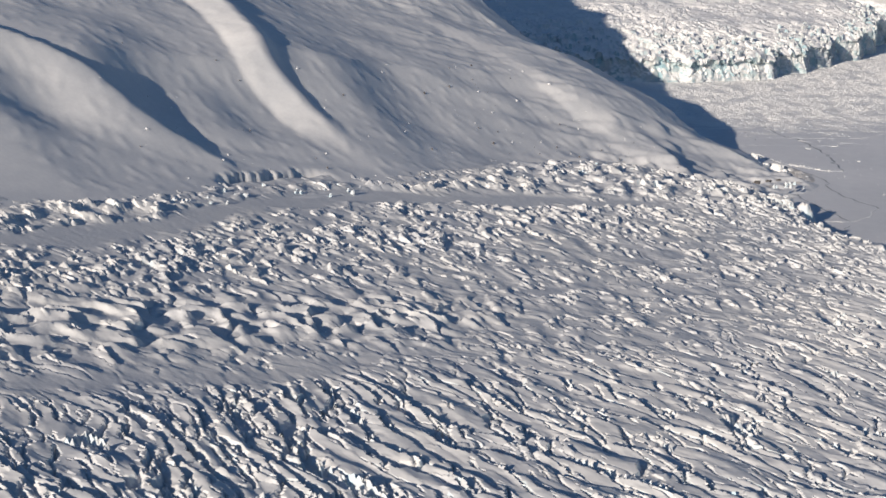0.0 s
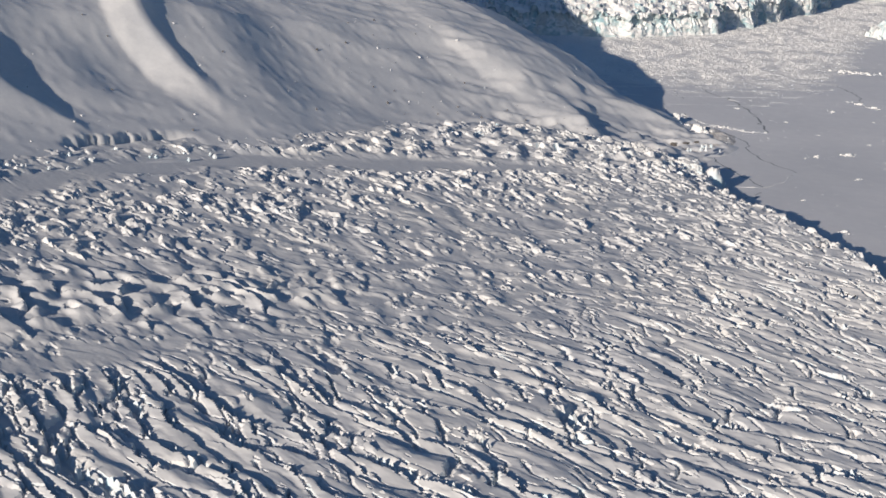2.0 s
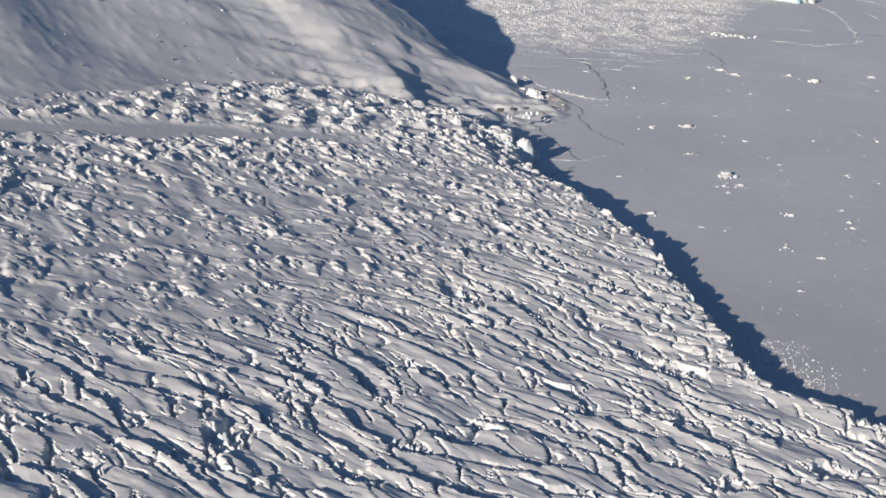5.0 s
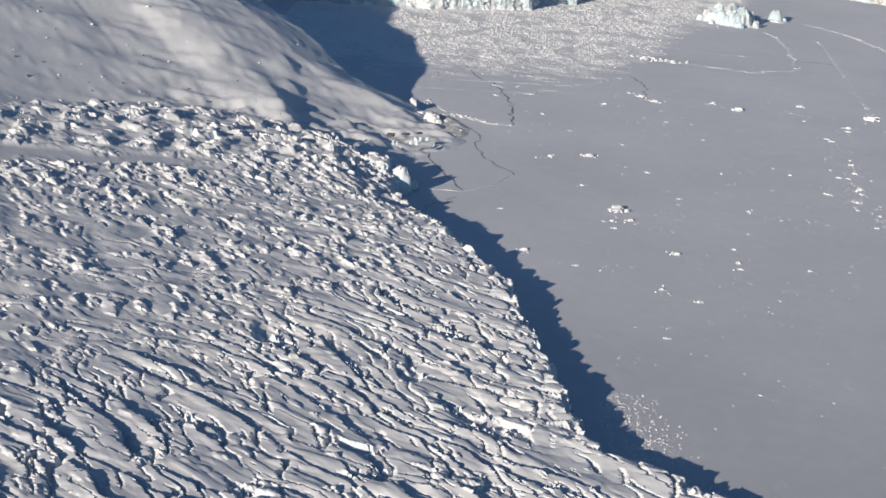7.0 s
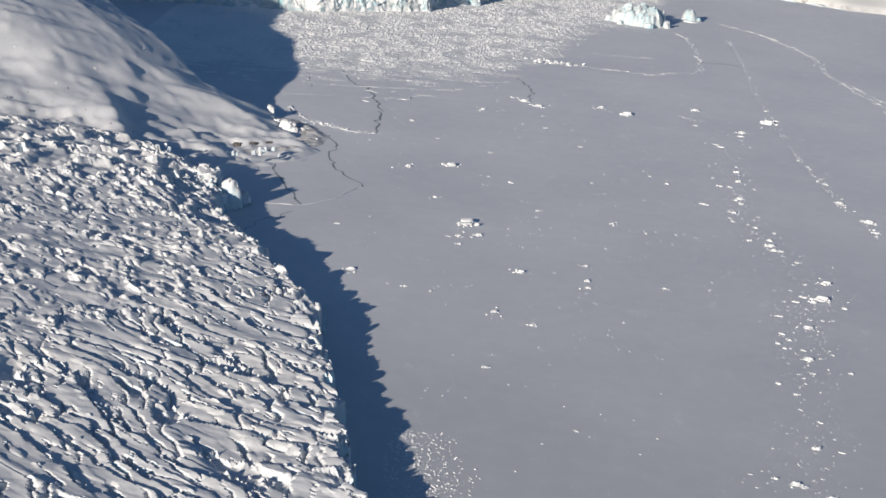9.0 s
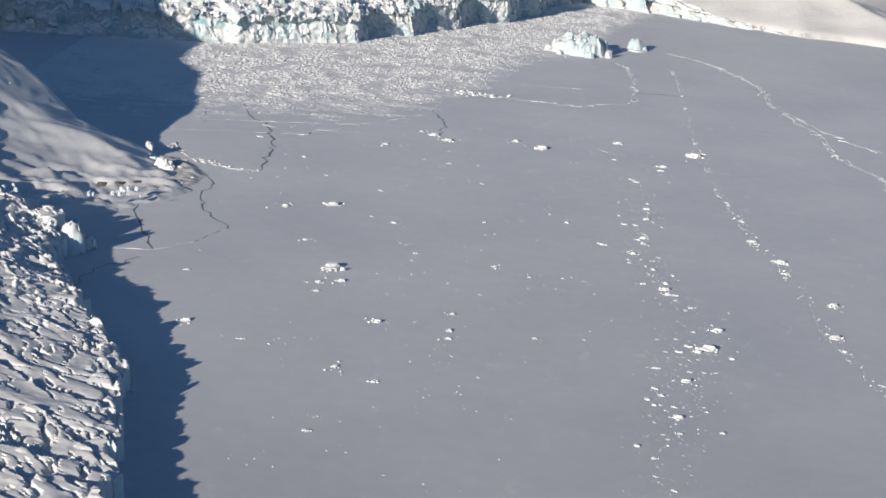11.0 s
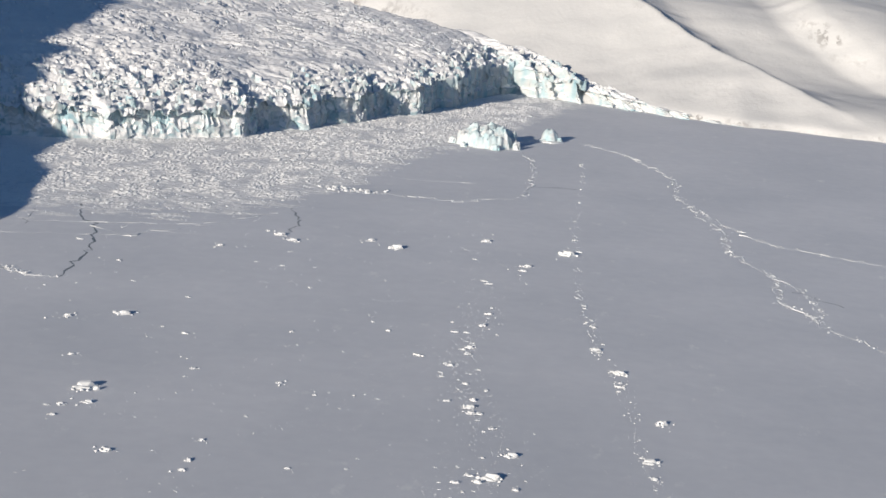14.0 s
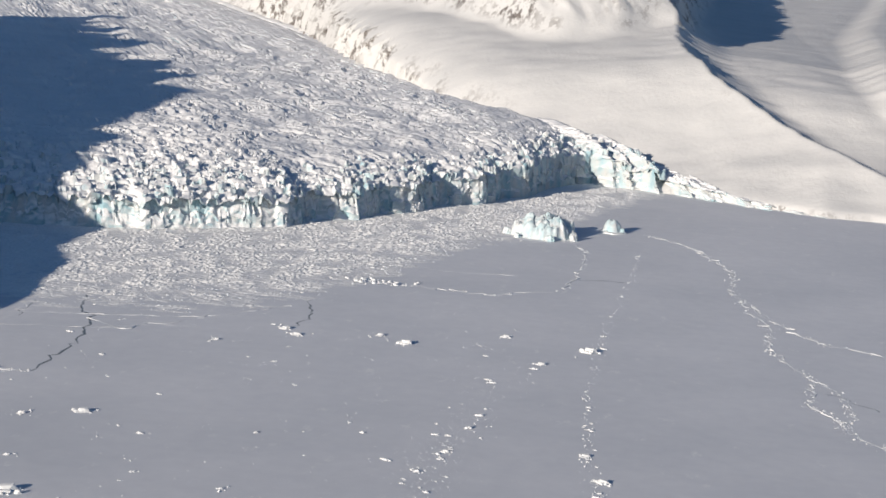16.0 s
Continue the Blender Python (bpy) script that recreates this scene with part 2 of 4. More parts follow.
def near_glacier(x, y):
    u, v = along(x, y), upslope(x, y)
    w = v - foot_line(u)
    wx, wy = x + 4 * gnoise(x / 45, y / 45, 40) + 1.8 * gnoise(x / 16, y / 16, 48) + 0.7 * gnoise(x / 6, y / 6, 41) + 0.35 * gnoise(x / 2.2, y / 2.2, 49), y + 4 * gnoise(x / 45, y / 45, 43) + 1.8 * gnoise(x / 16, y / 16, 50) + 0.7 * gnoise(x / 6, y / 6, 44) + 0.35 * gnoise(x / 2.2, y / 2.2, 51)
    long_zone = step(-14, 26, 207 + (x + 314) * 1.02 + 1.6 * np.maximum(x + 130, 0) - y + 14 * gnoise(x / 40, y / 40, 42))
    left = step(-232, -272, x)
    patch = step(-0.35, 0.4, gnoise(x / 26, y / 26, 9))
    patch2 = step(-0.3, 0.3, gnoise(x / 17, y / 13, 10))
    # long slabs split by crevasses, and crossed by a second family of shorter ones
    p, q = turned(wx, wy, -31)
    bend = np.clip(-238 - x, 0, 60)
    q = q - bend * bend / 130
    fore_ = step(300, 235, y - 0.35 * (x + 200))
    open1 = step(-0.45, 0.5, gnoise(p / 34, q / 9, 23))
    open2 = step(-0.15, 0.45, gnoise(p / 22, q / 7, 24) + 0.08 * left)
    top1, cut1, slab = slabs(q / 12.5 + 1.35 * gnoise(p / 60, q / 24, 1) + 0.22 * gnoise(p / 13, q / 9, 7) + 0.06 * gnoise(p / 3.5, q / 3.5, 13), 0.45, 0.04 + (0.17 + 0.06 * fore_) * open1)
    jog = lattice(slab, slab * 0 + 5, 28) / 4294967296.0
    top2, cut2, slab2 = slabs(q / 6.2 + 1.3 * gnoise(p / 32, q / 12, 2) + 0.25 * gnoise(p / 8, q / 6, 8), 0.35, 0.20 * open2)
    p2, q2 = turned(wx, wy, -66)
    open3 = step(-0.1, 0.4, gnoise(p2 / 14, q2 / 16, 6) + 0.18 * left + 0.1 * patch)
    top3, cut3, slab3 = slabs(-q2 / 8.5 + 0.8 * jog + 0.6 * gnoise(p2 / 16, q2 / 14, 3) + 0.12 * gnoise(p2 / 4, q2 / 4, 27), 0.3, 0.17 * open3)
    top4, cut4, slab4 = slabs(-q2 / 4.1 + 0.8 * lattice(slab2, slab2 * 0 + 3, 29) / 4294967296.0 + 0.5 * gnoise(p2 / 8, q2 / 9, 36), 0.3, 0.22 * step(0.0, 0.4, gnoise(p2 / 12, q2 / 12, 37) + 0.3 * left))
    fine = gnoise(p / 4, q / 1.5, 4)
    lie, gap = facets(p / 7.0, q / 4.2, 31)
    h_long = (0.95 + (0.6 + 0.5 * fore_) * open1) * top1 + (0.16 + 0.35 * open2) * top2 - 0.35 * top3 * open3 + 0.35 * lie + 0.05 * fine
    h_long = h_long - np.maximum(np.maximum((1.1 + (1.6 + 0.8 * fore_) * open1) * cut1, 1.5 * cut2), np.maximum(1.8 * cut3, 1.1 * cut4))
    h_long = h_long + 0.55 * np.maximum(blocks(p / 3.6, q / 2.6, 46, 0.04 + 0.10 * patch * patch2), 0)
    # broken middle ground: flat snow with clumps of upended pieces and small pits
    p3, q3 = turned(wx, wy, -68)
    swell = gnoise(p3 / 22, q3 / 12, 11)
    near_foot = bell(w, -52, 24)
    busy = step(-0.15, 0.35, gnoise(x / 20, y / 14, 19) + 0.25 * near_foot)
    right = step(-200, -70, x)
    calm = step(-0.05, 0.3, gnoise(u / 55, v / 20, 47)) * (1 - 0.8 * right) * (1 - 0.7 * near_foot)
    s1, s2 = turned(wx, wy, 61.5)
    share = (0.05 + 0.24 * busy + 0.08 * near_foot + 0.08 * right) * (1 - 0.75 * calm)
    tall = 0.62 + 0.5 * near_foot + 0.35 * right
    h_mid = 0.45 * swell + 0.25 * gnoise(wx / 9, wy / 7, 26) + 0.04 * fine
    h_mid = h_mid + tall * blocks(p3 / 5.6, q3 / 2.8, 32, 0.7 * share, 0.10 * busy) + 0.5 * tall * blocks(p3 / 3.2 + 9, q3 / 1.6, 33, share)
    gate = step(-0.15, 0.3, gnoise(s2 / 9, s1 / 12, 45))
    top5, cut5, slab5 = slabs(s1 / 10.5 + 1.15 * gnoise(s2 / 11, s1 / 10, 34) + 0.35 * gnoise(s2 / 4, s1 / 4, 35), 0.12, 0.16 * gate)
    h_mid = h_mid + (0.15 + 0.55 * gate + 0.5 * right) * (1 - 0.6 * calm) * top5 - (0.9 + 0.5 * right) * (1 - 0.7 * calm) * cut5
    mound = step(-205, -250, x) * bell(y - 0.9 * (x + 317), 266, 30)
    slab_m, cleft_m = saw(s1 / 15 + 1.0 * gnoise(s2 / 11, s1 / 14, 14) + 0.2 * gnoise(s2 / 5, s1 / 6, 38))
    h_mound = 2.3 * slab_m * step(-0.4, 0.2, gnoise(s2 / 9, s1 / 10, 39)) - 0.7 * cleft_m + 0.5 * blocks(p3 / 3.4, q3 / 2.4, 12, 0.12) + 0.3 * swell
    h_mid = h_mid + mound * (h_mound - h_mid)
    h = h_mid + long_zone * (h_long - h_mid)
    # smooth channel between the mounds and the long slabs
    channel = bell(v - np.interp(u, [-60, -30, 30, 75, 130], [389, 384, 370, 377, 377]) + 3 * gnoise(u / 20, u * 0, 25), 0, 6) * step(75, 20, u)
    h = h * (1 - 0.85 * channel)
    # smooth strip below the ridge, then broken ice against it
    mid = np.interp(u, [40, 95, 130, 163, 223, 247, 305, 350, 400], [-22, -21, -12, -8, -11, -17, -32, -50, -66])
    strip = step(11, 4, np.abs(w - mid + 6 * gnoise(u / 24, v / 16, 15))) * step(395, 350, u)
    h = h * (1 - 0.94 * strip) + (0.2 - 0.8 * step(90, 200, u)) * strip
    foot_zone = step(mid + 6, mid + 12, w) * step(545, 500, u) * step(11, 1, w)
    pile = blocks(u / 5.2, v / 4.0, 16, 0.38, 0.12) + 0.5 * blocks(u / 2.6, v / 2.1, 17, 0.3)
    lumpy = step(-0.3, 0.35, gnoise(u / 13, v / 9, 18))
    hump = 0.9 * lumpy + 0.5 * gnoise(u / 7, v / 6, 20)
    return h + foot_zone * (hump + (0.3 + 0.9 * lumpy) * (0.75 + 0.5 * step(250, 400, u) + 0.5 * step(125, 95, u) + 0.4 * bell(u, 250, 35)) * pile - h)


def near_height(x, y):
    inside = near_front(y) + 0.7 * gnoise(x / 3, y / 3, 20) + 3.4 * facets(x / 6, y / 6, 22)[0] - x
    z = glacier_level(x, y) - 1.4 + 1.6 * step(28, 5, inside) * step(450, 410, y) * step(340, 370, y) + near_glacier(x, y)
    # broken blocks along the brink
    d1, gap, own = cells(x / 8.5, y / 8.5, 21)
    z = z + step(12, 2, inside) * ((own - 0.5) * 1.9 - 1.0 * (1 - step(0.03, 0.15, gap)))
    z = z - 3.4 * step(24, 5, inside) * step(562, 600, y)
    corner = bell(x, -100, 13) * bell(y, 642, 20)
    z = z + corner * (own * 6.0 - 3.2) * step(0.03, 0.2, gap)
    return np.where(inside > 0, z * step(-1.5, 1.0, inside), -3.0), inside


def ridge_foot(u):
    return np.interp(u, [-300, 60, 207, 285, 342, 400, 480, 521, 560, 600], [80, 48, 34.5, 29, 23.5, 19.5, 9.5, 3.5, 0.5, -1])


def ridge_height(x, y):
    u, v = along(x, y), upslope(x, y)
    w = v - foot_line(u)
    d = w + 4 * gnoise(u / 45, v / 45, 50)
    up = np.maximum(d, 0)
    face = np.where(up < 90, 0.16 * up + 0.0034 * up * up, np.interp(up, [90, 170, 370, 570, 970], [42, 67, 122, 170, 220]))
    z = ridge_foot(u) + face
    brow = np.interp(v, [492, 520, 533, 546, 570, 592, 611, 651, 700, 753, 775, 900, 1053, 1500], [0, 0.8, 2.4, 8, 20, 31.5, 39, 50.5, 59, 91, 105, 141, 181, 250])
    down = np.clip((u - 250) / 271, 0, 1)
    z = z + down / (1 + 1.0 * (1 - down)) * (np.maximum(brow, 0) - z)
    grow = step(0, 60, d)
    # spur, hollow and bright slab
    us = np.interp(v, [545, 553, 568, 591, 605, 640], [162, 157, 147, 136, 110, 62]) + 3 * gnoise(v / 9, v * 0, 62)
    z = z + grow * (4.6 * np.where(u < us, 0.4 * bell(u, us, 70) + 0.6 * bell(u, us, 20), bell(u, us, 8)) - 1.8 * bell(u, us - 40, 18)) * step(160, 90, d)
    uc = np.interp(v, [540, 566, 592, 607, 636, 700], [253, 252, 250, 251, 267, 290]) + 1.5 * gnoise(v / 11, v * 0, 63)
    rib = np.where(u < uc, np.interp(u - uc, [-90, -19, -3, 0], [0, -3.4, 3.2, 3.5]), 1.4 * step(uc + 60, uc, u) + 2.1 * step(uc + 9, uc, u))
    z = z + step(546, 590, v) * rib
    # fluted ice scarp above the smooth strip
    brim = 17 + 2.2 * gnoise(u / 3.2, u * 0, 64) + 1.5 * gnoise(u / 9, u * 0, 65)
    z = z - 3.6 * step(brim + 0.6, brim - 1.2, w) * step(148, 160, u) * step(218, 200, u) * step(-6, 2, w)
    # lip above the corner of the ice front
    ul = np.interp(v, [505, 518, 542, 560], [452, 461, 474, 481]) + 2 * gnoise(v / 7, v * 0, 66)
    z = z + 5.0 * bell(v, 535, 20) * np.where(u < ul, 0.6 * bell(u, ul, 26) + 0.4 * bell(u, ul, 9), bell(u, ul, 5))
    for um, vm, hm in ((496, 556, 2.0), (508, 572, 1.8), (470, 575, 1.6), (505, 530, 1.6)):
        z = z + hm * bell(v, vm + 0.25 * (u - um), 5) * np.where(u < um, bell(u, um, 14), bell(u, um, 3.5))
    # wind-shaped drifts
    pa, qa = 0.972 * u - 0.233 * v, 0.233 * u + 0.972 * v
    drift = 0.55 + 0.75 * step(330, 430, u)
    z = z + 1.2 * fbm(u / 70, v / 45, 51, 2) * grow + drift * step(-2, 20, d) * (gnoise(pa / 55, qa / 12, 52) * (0.6 + 0.8 * gnoise(pa / 80, qa / 40, 58)) + (0.3 + 0.6 * step(380, 440, u)) * gnoise(pa / 20, qa / 4.5, 56) * step(-0.2, 0.4, gnoise(pa / 35, qa / 30, 57)))
    z = z + 1.9 * step(-0.15, 0.4, gnoise(pa / 22, qa / 8, 59)) * step(385, 440, u) * bell(d, 24, 26) + 1.3 * facets(pa / 7, qa / 5, 61)[0] * step(385, 450, u) * bell(d, 6, 16) + 0.6 * step(0.0, 0.3, gnoise(pa / 6, qa / 4, 60)) * step(385, 450, u) * bell(d, 20, 20)
    z = z + 0.22 * step(0, 15, d) * step(0.15, 0.5, gnoise(u / 5, v / 5, 55))
    over = np.maximum(u - 520 - 6 * gnoise(v / 40, v * 0, 53) - 28 * step(585, 535, v), 0)
    z = z - 0.25 * np.minimum(over, 30) - 0.9 * np.maximum(over - 30, 0)
    z = z + (0.06 * np.maximum(v - 700, 0)) * gnoise(u / 40, v / 40, 54)
    return np.where(d > -12, z, -5) - 3 * step(0, -10, d)


# grid rows follow the crevasses
P, Q = np.meshgrid(np.arange(-700, 80, 0.82), np.arange(-130, 610, 0.46))
C31, S31 = math.cos(radians(-31)), math.sin(radians(-31))
X, Y = P * C31 - Q * S31, P * S31 + Q * C31
del P, Q
side = X - (-372 - 0.31 * (Y - 167))
fore = Y - (95 + 0.43 * (X + 331))
work = (np.interp(Y, FRONT_Y, FRONT_X) - X > -14) & (upslope(X, Y) < foot_line(along(X, Y)) + 16) & (side > -1) & (fore > -1) & (Y < 765)
Z, inside = np.full(X.shape, -3.0), np.full(X.shape, -99.0)
Z[work], inside[work] = near_height(X[work], Y[work])
keep = work & (inside > -2.2) & (upslope(X, Y) < foot_line(along(X, Y)) + 14) & (side > 0) & (fore > 0)
near = tagged(sheet("near_glacier", X, Y, Z, keep, GLACIER, True, 24), "crevassed snow-covered glacier tongue ending in an ice cliff", "glacier", kind="structure")
# the same tongue, further from the flight line
X, Y = np.meshgrid(np.arange(-1000, 640, 6.0), np.arange(-500, 760, 6.0))
Z, inside = near_height(X, Y)
side, fore = X - (-372 - 0.31 * (Y - 167)), Y - (95 + 0.43 * (X + 331))
tagged(sheet("near_glacier_outer", X, Y, Z - 1.0, (inside > -8) & (upslope(X, Y) < foot_line(along(X, Y)) + 14) & ((side < 14) | (fore < 14)), GLACIER, True), "crevassed snow-covered glacier tongue", "glacier", kind="structure")

U, V = np.meshgrid(np.concatenate([np.arange(-500, 80, 8), np.arange(80, 640, 1.5)]), np.concatenate([np.arange(486, 760, 1.5), np.arange(760, 1500, 6)]))
X, Y = 0.6 * U - 0.8 * V, 0.8 * U + 0.6 * V
Z = ridge_height(X, Y)
tagged(sheet("snow_ridge", X, Y, Z, Z > -4.9, SNOW, True), "wind-packed snow ridge sloping down to the frozen fjord", "ridge", kind="structure")

# ---- frozen fjord ----
g = np.concatenate([np.arange(-5000, -600, 400), np.arange(-600, 1600, 50), np.arange(1600, 5200, 400)])
X, Y = np.meshgrid(g, g)
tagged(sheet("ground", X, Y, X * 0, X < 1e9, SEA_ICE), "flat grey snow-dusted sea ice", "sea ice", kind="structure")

# ---- far glacier: the front's line, and the height of its brink ----
FAR_X = [-640, -420, -210, -145, -112, -45, -41, -17, -9, 9, 17, 41, 49, 62, 71, 90, 117, 160, 215, 262]
FAR_Y = [900, 985, 1060, 1081, 1093, 1144, 1176, 1192, 1222, 1240, 1278, 1296, 1334, 1346, 1402, 1444, 1441, 1429, 1401, 1384]
FAR_H = [22, 21, 18, 16, 15, 15, 16, 15, 17, 16, 18, 17, 19, 20, 23, 22, 19, 10, 4, 0.6]


def far_slope_base(x, y):
    """Smooth lie of the land behind the fjord, without drifts."""
    dist = y - np.interp(x, [-400, 60, 95, 117, 160, 215, 256, 295, 356, 700, 1500], [1500, 1460, 1446, 1442, 1430, 1400, 1385, 1383, 1370, 1330, 1200])
    up = np.maximum(dist + 4 * gnoise(x / 30, y / 30, 70), 0)
    z = 2.0 * step(0, 6, up) + 24 * (1 - np.exp(-up / 85)) + 0.10 * np.minimum(up, 330) + 0.025 * up
    xl = np.interp(y, [1440, 1480, 1600, 1775, 2154, 2420, 3200], [110, 55, -40, -139, -291, -420, -1000])
    e2 = x - xl
    z = z + 30 * (1 - np.exp(-np.maximum(e2, 0) / 38)) * step(1470, 1620, y)
    z = np.where(e2 < 0, np.minimum(z, 30) + 0.3 * e2, z)
    # stream bed below a lit spur
    lx = np.interp(y, [1380, 1438, 1487, 1536, 1580, 1638, 1693, 1800, 2100], [352, 293, 248, 206, 172, 150, 140, 134, 110]) + 2.5 * gnoise(y / 14, y * 0, 79)
    e = x - lx
    z = z + step(0, 90, up) * 9 * np.where(e < 0, np.exp(e / 55), np.exp(-e / 7)) - (12 * step(0, 50, e) + 0.10 * np.clip(e - 10, 0, 130)) * step(0, 160, up)
    eb = e - 0.10 * (y - 1586)
    z = z + (13 * step(122, 165, eb) - 8 * step(170, 250, eb) + 5 * step(10, 110, eb)) * step(40, 200, up)
    # rocky mountain
    k = x - 40
    foot = 1650 + 0.5 * (np.sqrt(k * k + 900) + k) + 0.7 * (np.sqrt(k * k + 900) - k) + 10 * gnoise(x / 35, y / 60, 74)
    m = np.maximum(y - foot, 0)
    m = np.minimum(m, 2.2 * np.maximum(150 - x + 14 * gnoise(x / 30, y / 30, 75), 0))
    m = np.minimum(m * m / (m + 40), 62)
    chute = x + 0.5 * y + 6 * gnoise(x / 25, y / 30, 78)
    rib = gnoise(chute / 19, y / 110, 71) + 0.5 * gnoise(chute / 8, y / 45, 76)
    z = z + 0.74 * m + m * step(4, 40, m) * (0.13 * rib + 0.05 * gnoise(chute / 3.6, y / 14, 77))
    return z, up


def far_slope(x, y):
    z, up = far_slope_base(x, y)
    z = z + step(0, 30, up) * (0.8 * fbm(x / 90, y / 60, 72) + 0.2 * fbm(x / 26, y / 18, 73))
    return np.where(up > 0, z, -2)


s = np.concatenate([np.arange(0, 420, 5), np.arange(420, 1180, 0.9)])
leg = np.concatenate([[0], np.cumsum(np.hypot(np.diff(FAR_X), np.diff(FAR_Y)))])
s = s[s < leg[-1]]
bx, by, bh = (np.interp(s, leg, c) for c in (FAR_X, FAR_Y, FAR_H))
tail = step(960, 1020, s)
bh = bh * (1 + 0.22 * tail * gnoise(s / 17, s * 0 + 6, 59))
bx, by = bx - 5 * tail * gnoise(s / 14, s * 0 + 2, 64) + 2.0 * gnoise(s / 9, s * 0, 65) + 0.9 * gnoise(s / 3.3, s * 0, 66), by + 9 * tail * gnoise(s / 14, s * 0 + 2, 64) + 2.0 * gnoise(s / 10, s * 0 + 4, 67)
rise = np.linspace(0, 1, 22)[:-1]
depth = np.concatenate([np.arange(0, 70, 1.1), np.arange(70, 240, 1.7), np.arange(240, 600, 3.0), np.arange(600, 1900, 14)])
S2, T = np.meshgrid(s, np.concatenate([rise - 1, depth]))
BX, BY, BH = (np.broadcast_to(c, S2.shape) for c in (bx, by, bh))
D = np.maximum(T, 0)
d1, gap, own = cells(S2 / 10 + 0.5 * gnoise(S2 / 14, D / 14, 80), D / 7.0 + 0.6 * gnoise(S2 / 14, D / 14, 60), 62)
lie, gap2 = facets(S2 / 4.6 + 40, D / 3.8, 68)
lie3, gap3 = facets(S2 / 8.0, D / 6.5, 81)
west = step(690, 600, S2)
taper = step(2, 14, BH)
rough = (step(45, 10, D) + west * (step(190, 30, D) - step(45, 10, D)) + 0.5 * bell(S2, 1000, 60) * bell(D, 35, 30)) * taper
rows = np.abs(gnoise(S2 / 26, D / 8 + gnoise(S2 / 40, D / 40, 69), 63))
PX, PY = BX - 0.5 * D, BY + 0.87 * D
top = BH - 1 + (13 * (1 - np.exp(-D / 42)) + 0.024 * D) * step(2, 15, BH)
top = top + rough * ((own - 0.45) * 3.6 * step(0.02, 0.16, gap) + 3.6 * lie3 + 1.0 * lie - 1.6 * (1 - step(0.0, 0.1, gap)))
fade = step(950, 480, D)
top = top + fade * (0.3 + 0.7 * west) * (2.4 * np.minimum(rows, 0.4) - 1.4 * west * (1 - step(0.0, 0.1, rows))) + (1 - rough) * (0.55 * lie3 * (0.3 + 0.7 * step(-0.2, 0.3, gnoise(S2 / 30, D / 40, 82)) + 0.9 * bell(S2 - 0.2 * D, 860, 40)) + 0.2 * lie + 1.6 * gnoise(S2 / 40, D / 25, 83))
sun1, sun2 = turned(PX, PY, 61.5)
slab, cleft = saw(sun1 / 10 + 1.1 * gnoise(sun2 / 26, sun1 / 14, 87) + 0.3 * gnoise(sun2 / 7, sun1 / 6, 88))
top = top + (1 - rough) * step(0, 20, D) * (0.5 + 1.0 * step(-0.3, 0.2, gnoise(S2 / 45, D / 60, 89)) * step(960, 880, S2)) * (1.05 * slab - 0.3 * cleft)
top = top - 1.3 * (1 - rough) * step(0.1, 0.4, gnoise(S2 / 18, D / 24, 84)) * (1 - step(0.0, 0.10, np.abs(gnoise(S2 / 9, D / 6, 85))))
frac = np.clip(T + 1, 0, 1)
wl, wg = facets((S2 + 3 * frac) / 8.5, frac * BH / 7.0, 78)
wl2, wg2 = facets((S2 - 2 * frac) / 2.6, frac * BH / 2.8, 79)
lean = frac * BH * (0.3 * step(990, 1040, S2) + 0.9 * step(20, 9, BH)) + 0.45 * gnoise(S2 / 1.6, frac * BH / 2.0, 86) + (1 - frac) * (-2.2 + 1.6 * gnoise(S2 / 12, S2 * 0, 77)) + (4.4 * wl + 1.3 * wl2) * (1 + 1.3 * step(970, 1040, S2)) * np.sin(np.clip(frac * 1.1, 0, 1) * math.pi) ** 0.7
wall = T < 0
PX, PY = np.where(wall, BX - 0.5 * lean, PX), np.where(wall, BY + 0.87 * lean, PY)
brink = np.broadcast_to(top[len(rise)] + 0.3 * taper[len(rise)], S2.shape)
PZ = np.where(wall, brink * frac - 0.3, top)
ok = (T < 5) | (PX > -1500) & (PZ > far_slope(PX, PY) - 6)
far = tagged(sheet("far_glacier", PX, PY, PZ, ok, CLIFF, True, 32), "blue-white calving ice front with broken seracs", "glacier", kind="structure")

xs = np.concatenate([np.arange(-1400, -100, 12), np.arange(-100, 420, 2.5), np.arange(420, 1600, 14)])
ys = np.concatenate([np.arange(1300, 1900, 2.6), np.arange(1900, 4300, 14)])
X, Y = np.meshgrid(xs, ys)
Z = far_slope(X, Y)
tagged(sheet("far_slope", X, Y, Z, Z > -3, SLOPE, True), "sunlit snow slope with rocky outcrops above the fjord", "mountain slope", kind="structure")

# ---- loose ice: shared lumps ----
def floe_build(nt, b):
    tone = ramp(nt, noisy(nt, coords(nt), 0.5), [(0.3, (0.71, 0.725, 0.735)), (0.7, (0.82, 0.815, 0.80))])
    nt.links.new(tone, b.inputs["Base Color"])
    bumped(nt, b, noisy(nt, coords(nt), 1.5, 4), 0.5, 0.25)


def berg_build(nt, b):
    tone = ramp(nt, noisy(nt, coords(nt, (1, 1, 0.5)), 0.22, 5), [(0.33, (0.42, 0.57, 0.61)), (0.48, (0.56, 0.645, 0.665)), (0.6, (0.67, 0.685, 0.685))])
    nt.links.new(tone, b.inputs["Base Color"])
    bumped(nt, b, noisy(nt, coords(nt), 0.8, 5), 0.6, 0.5)


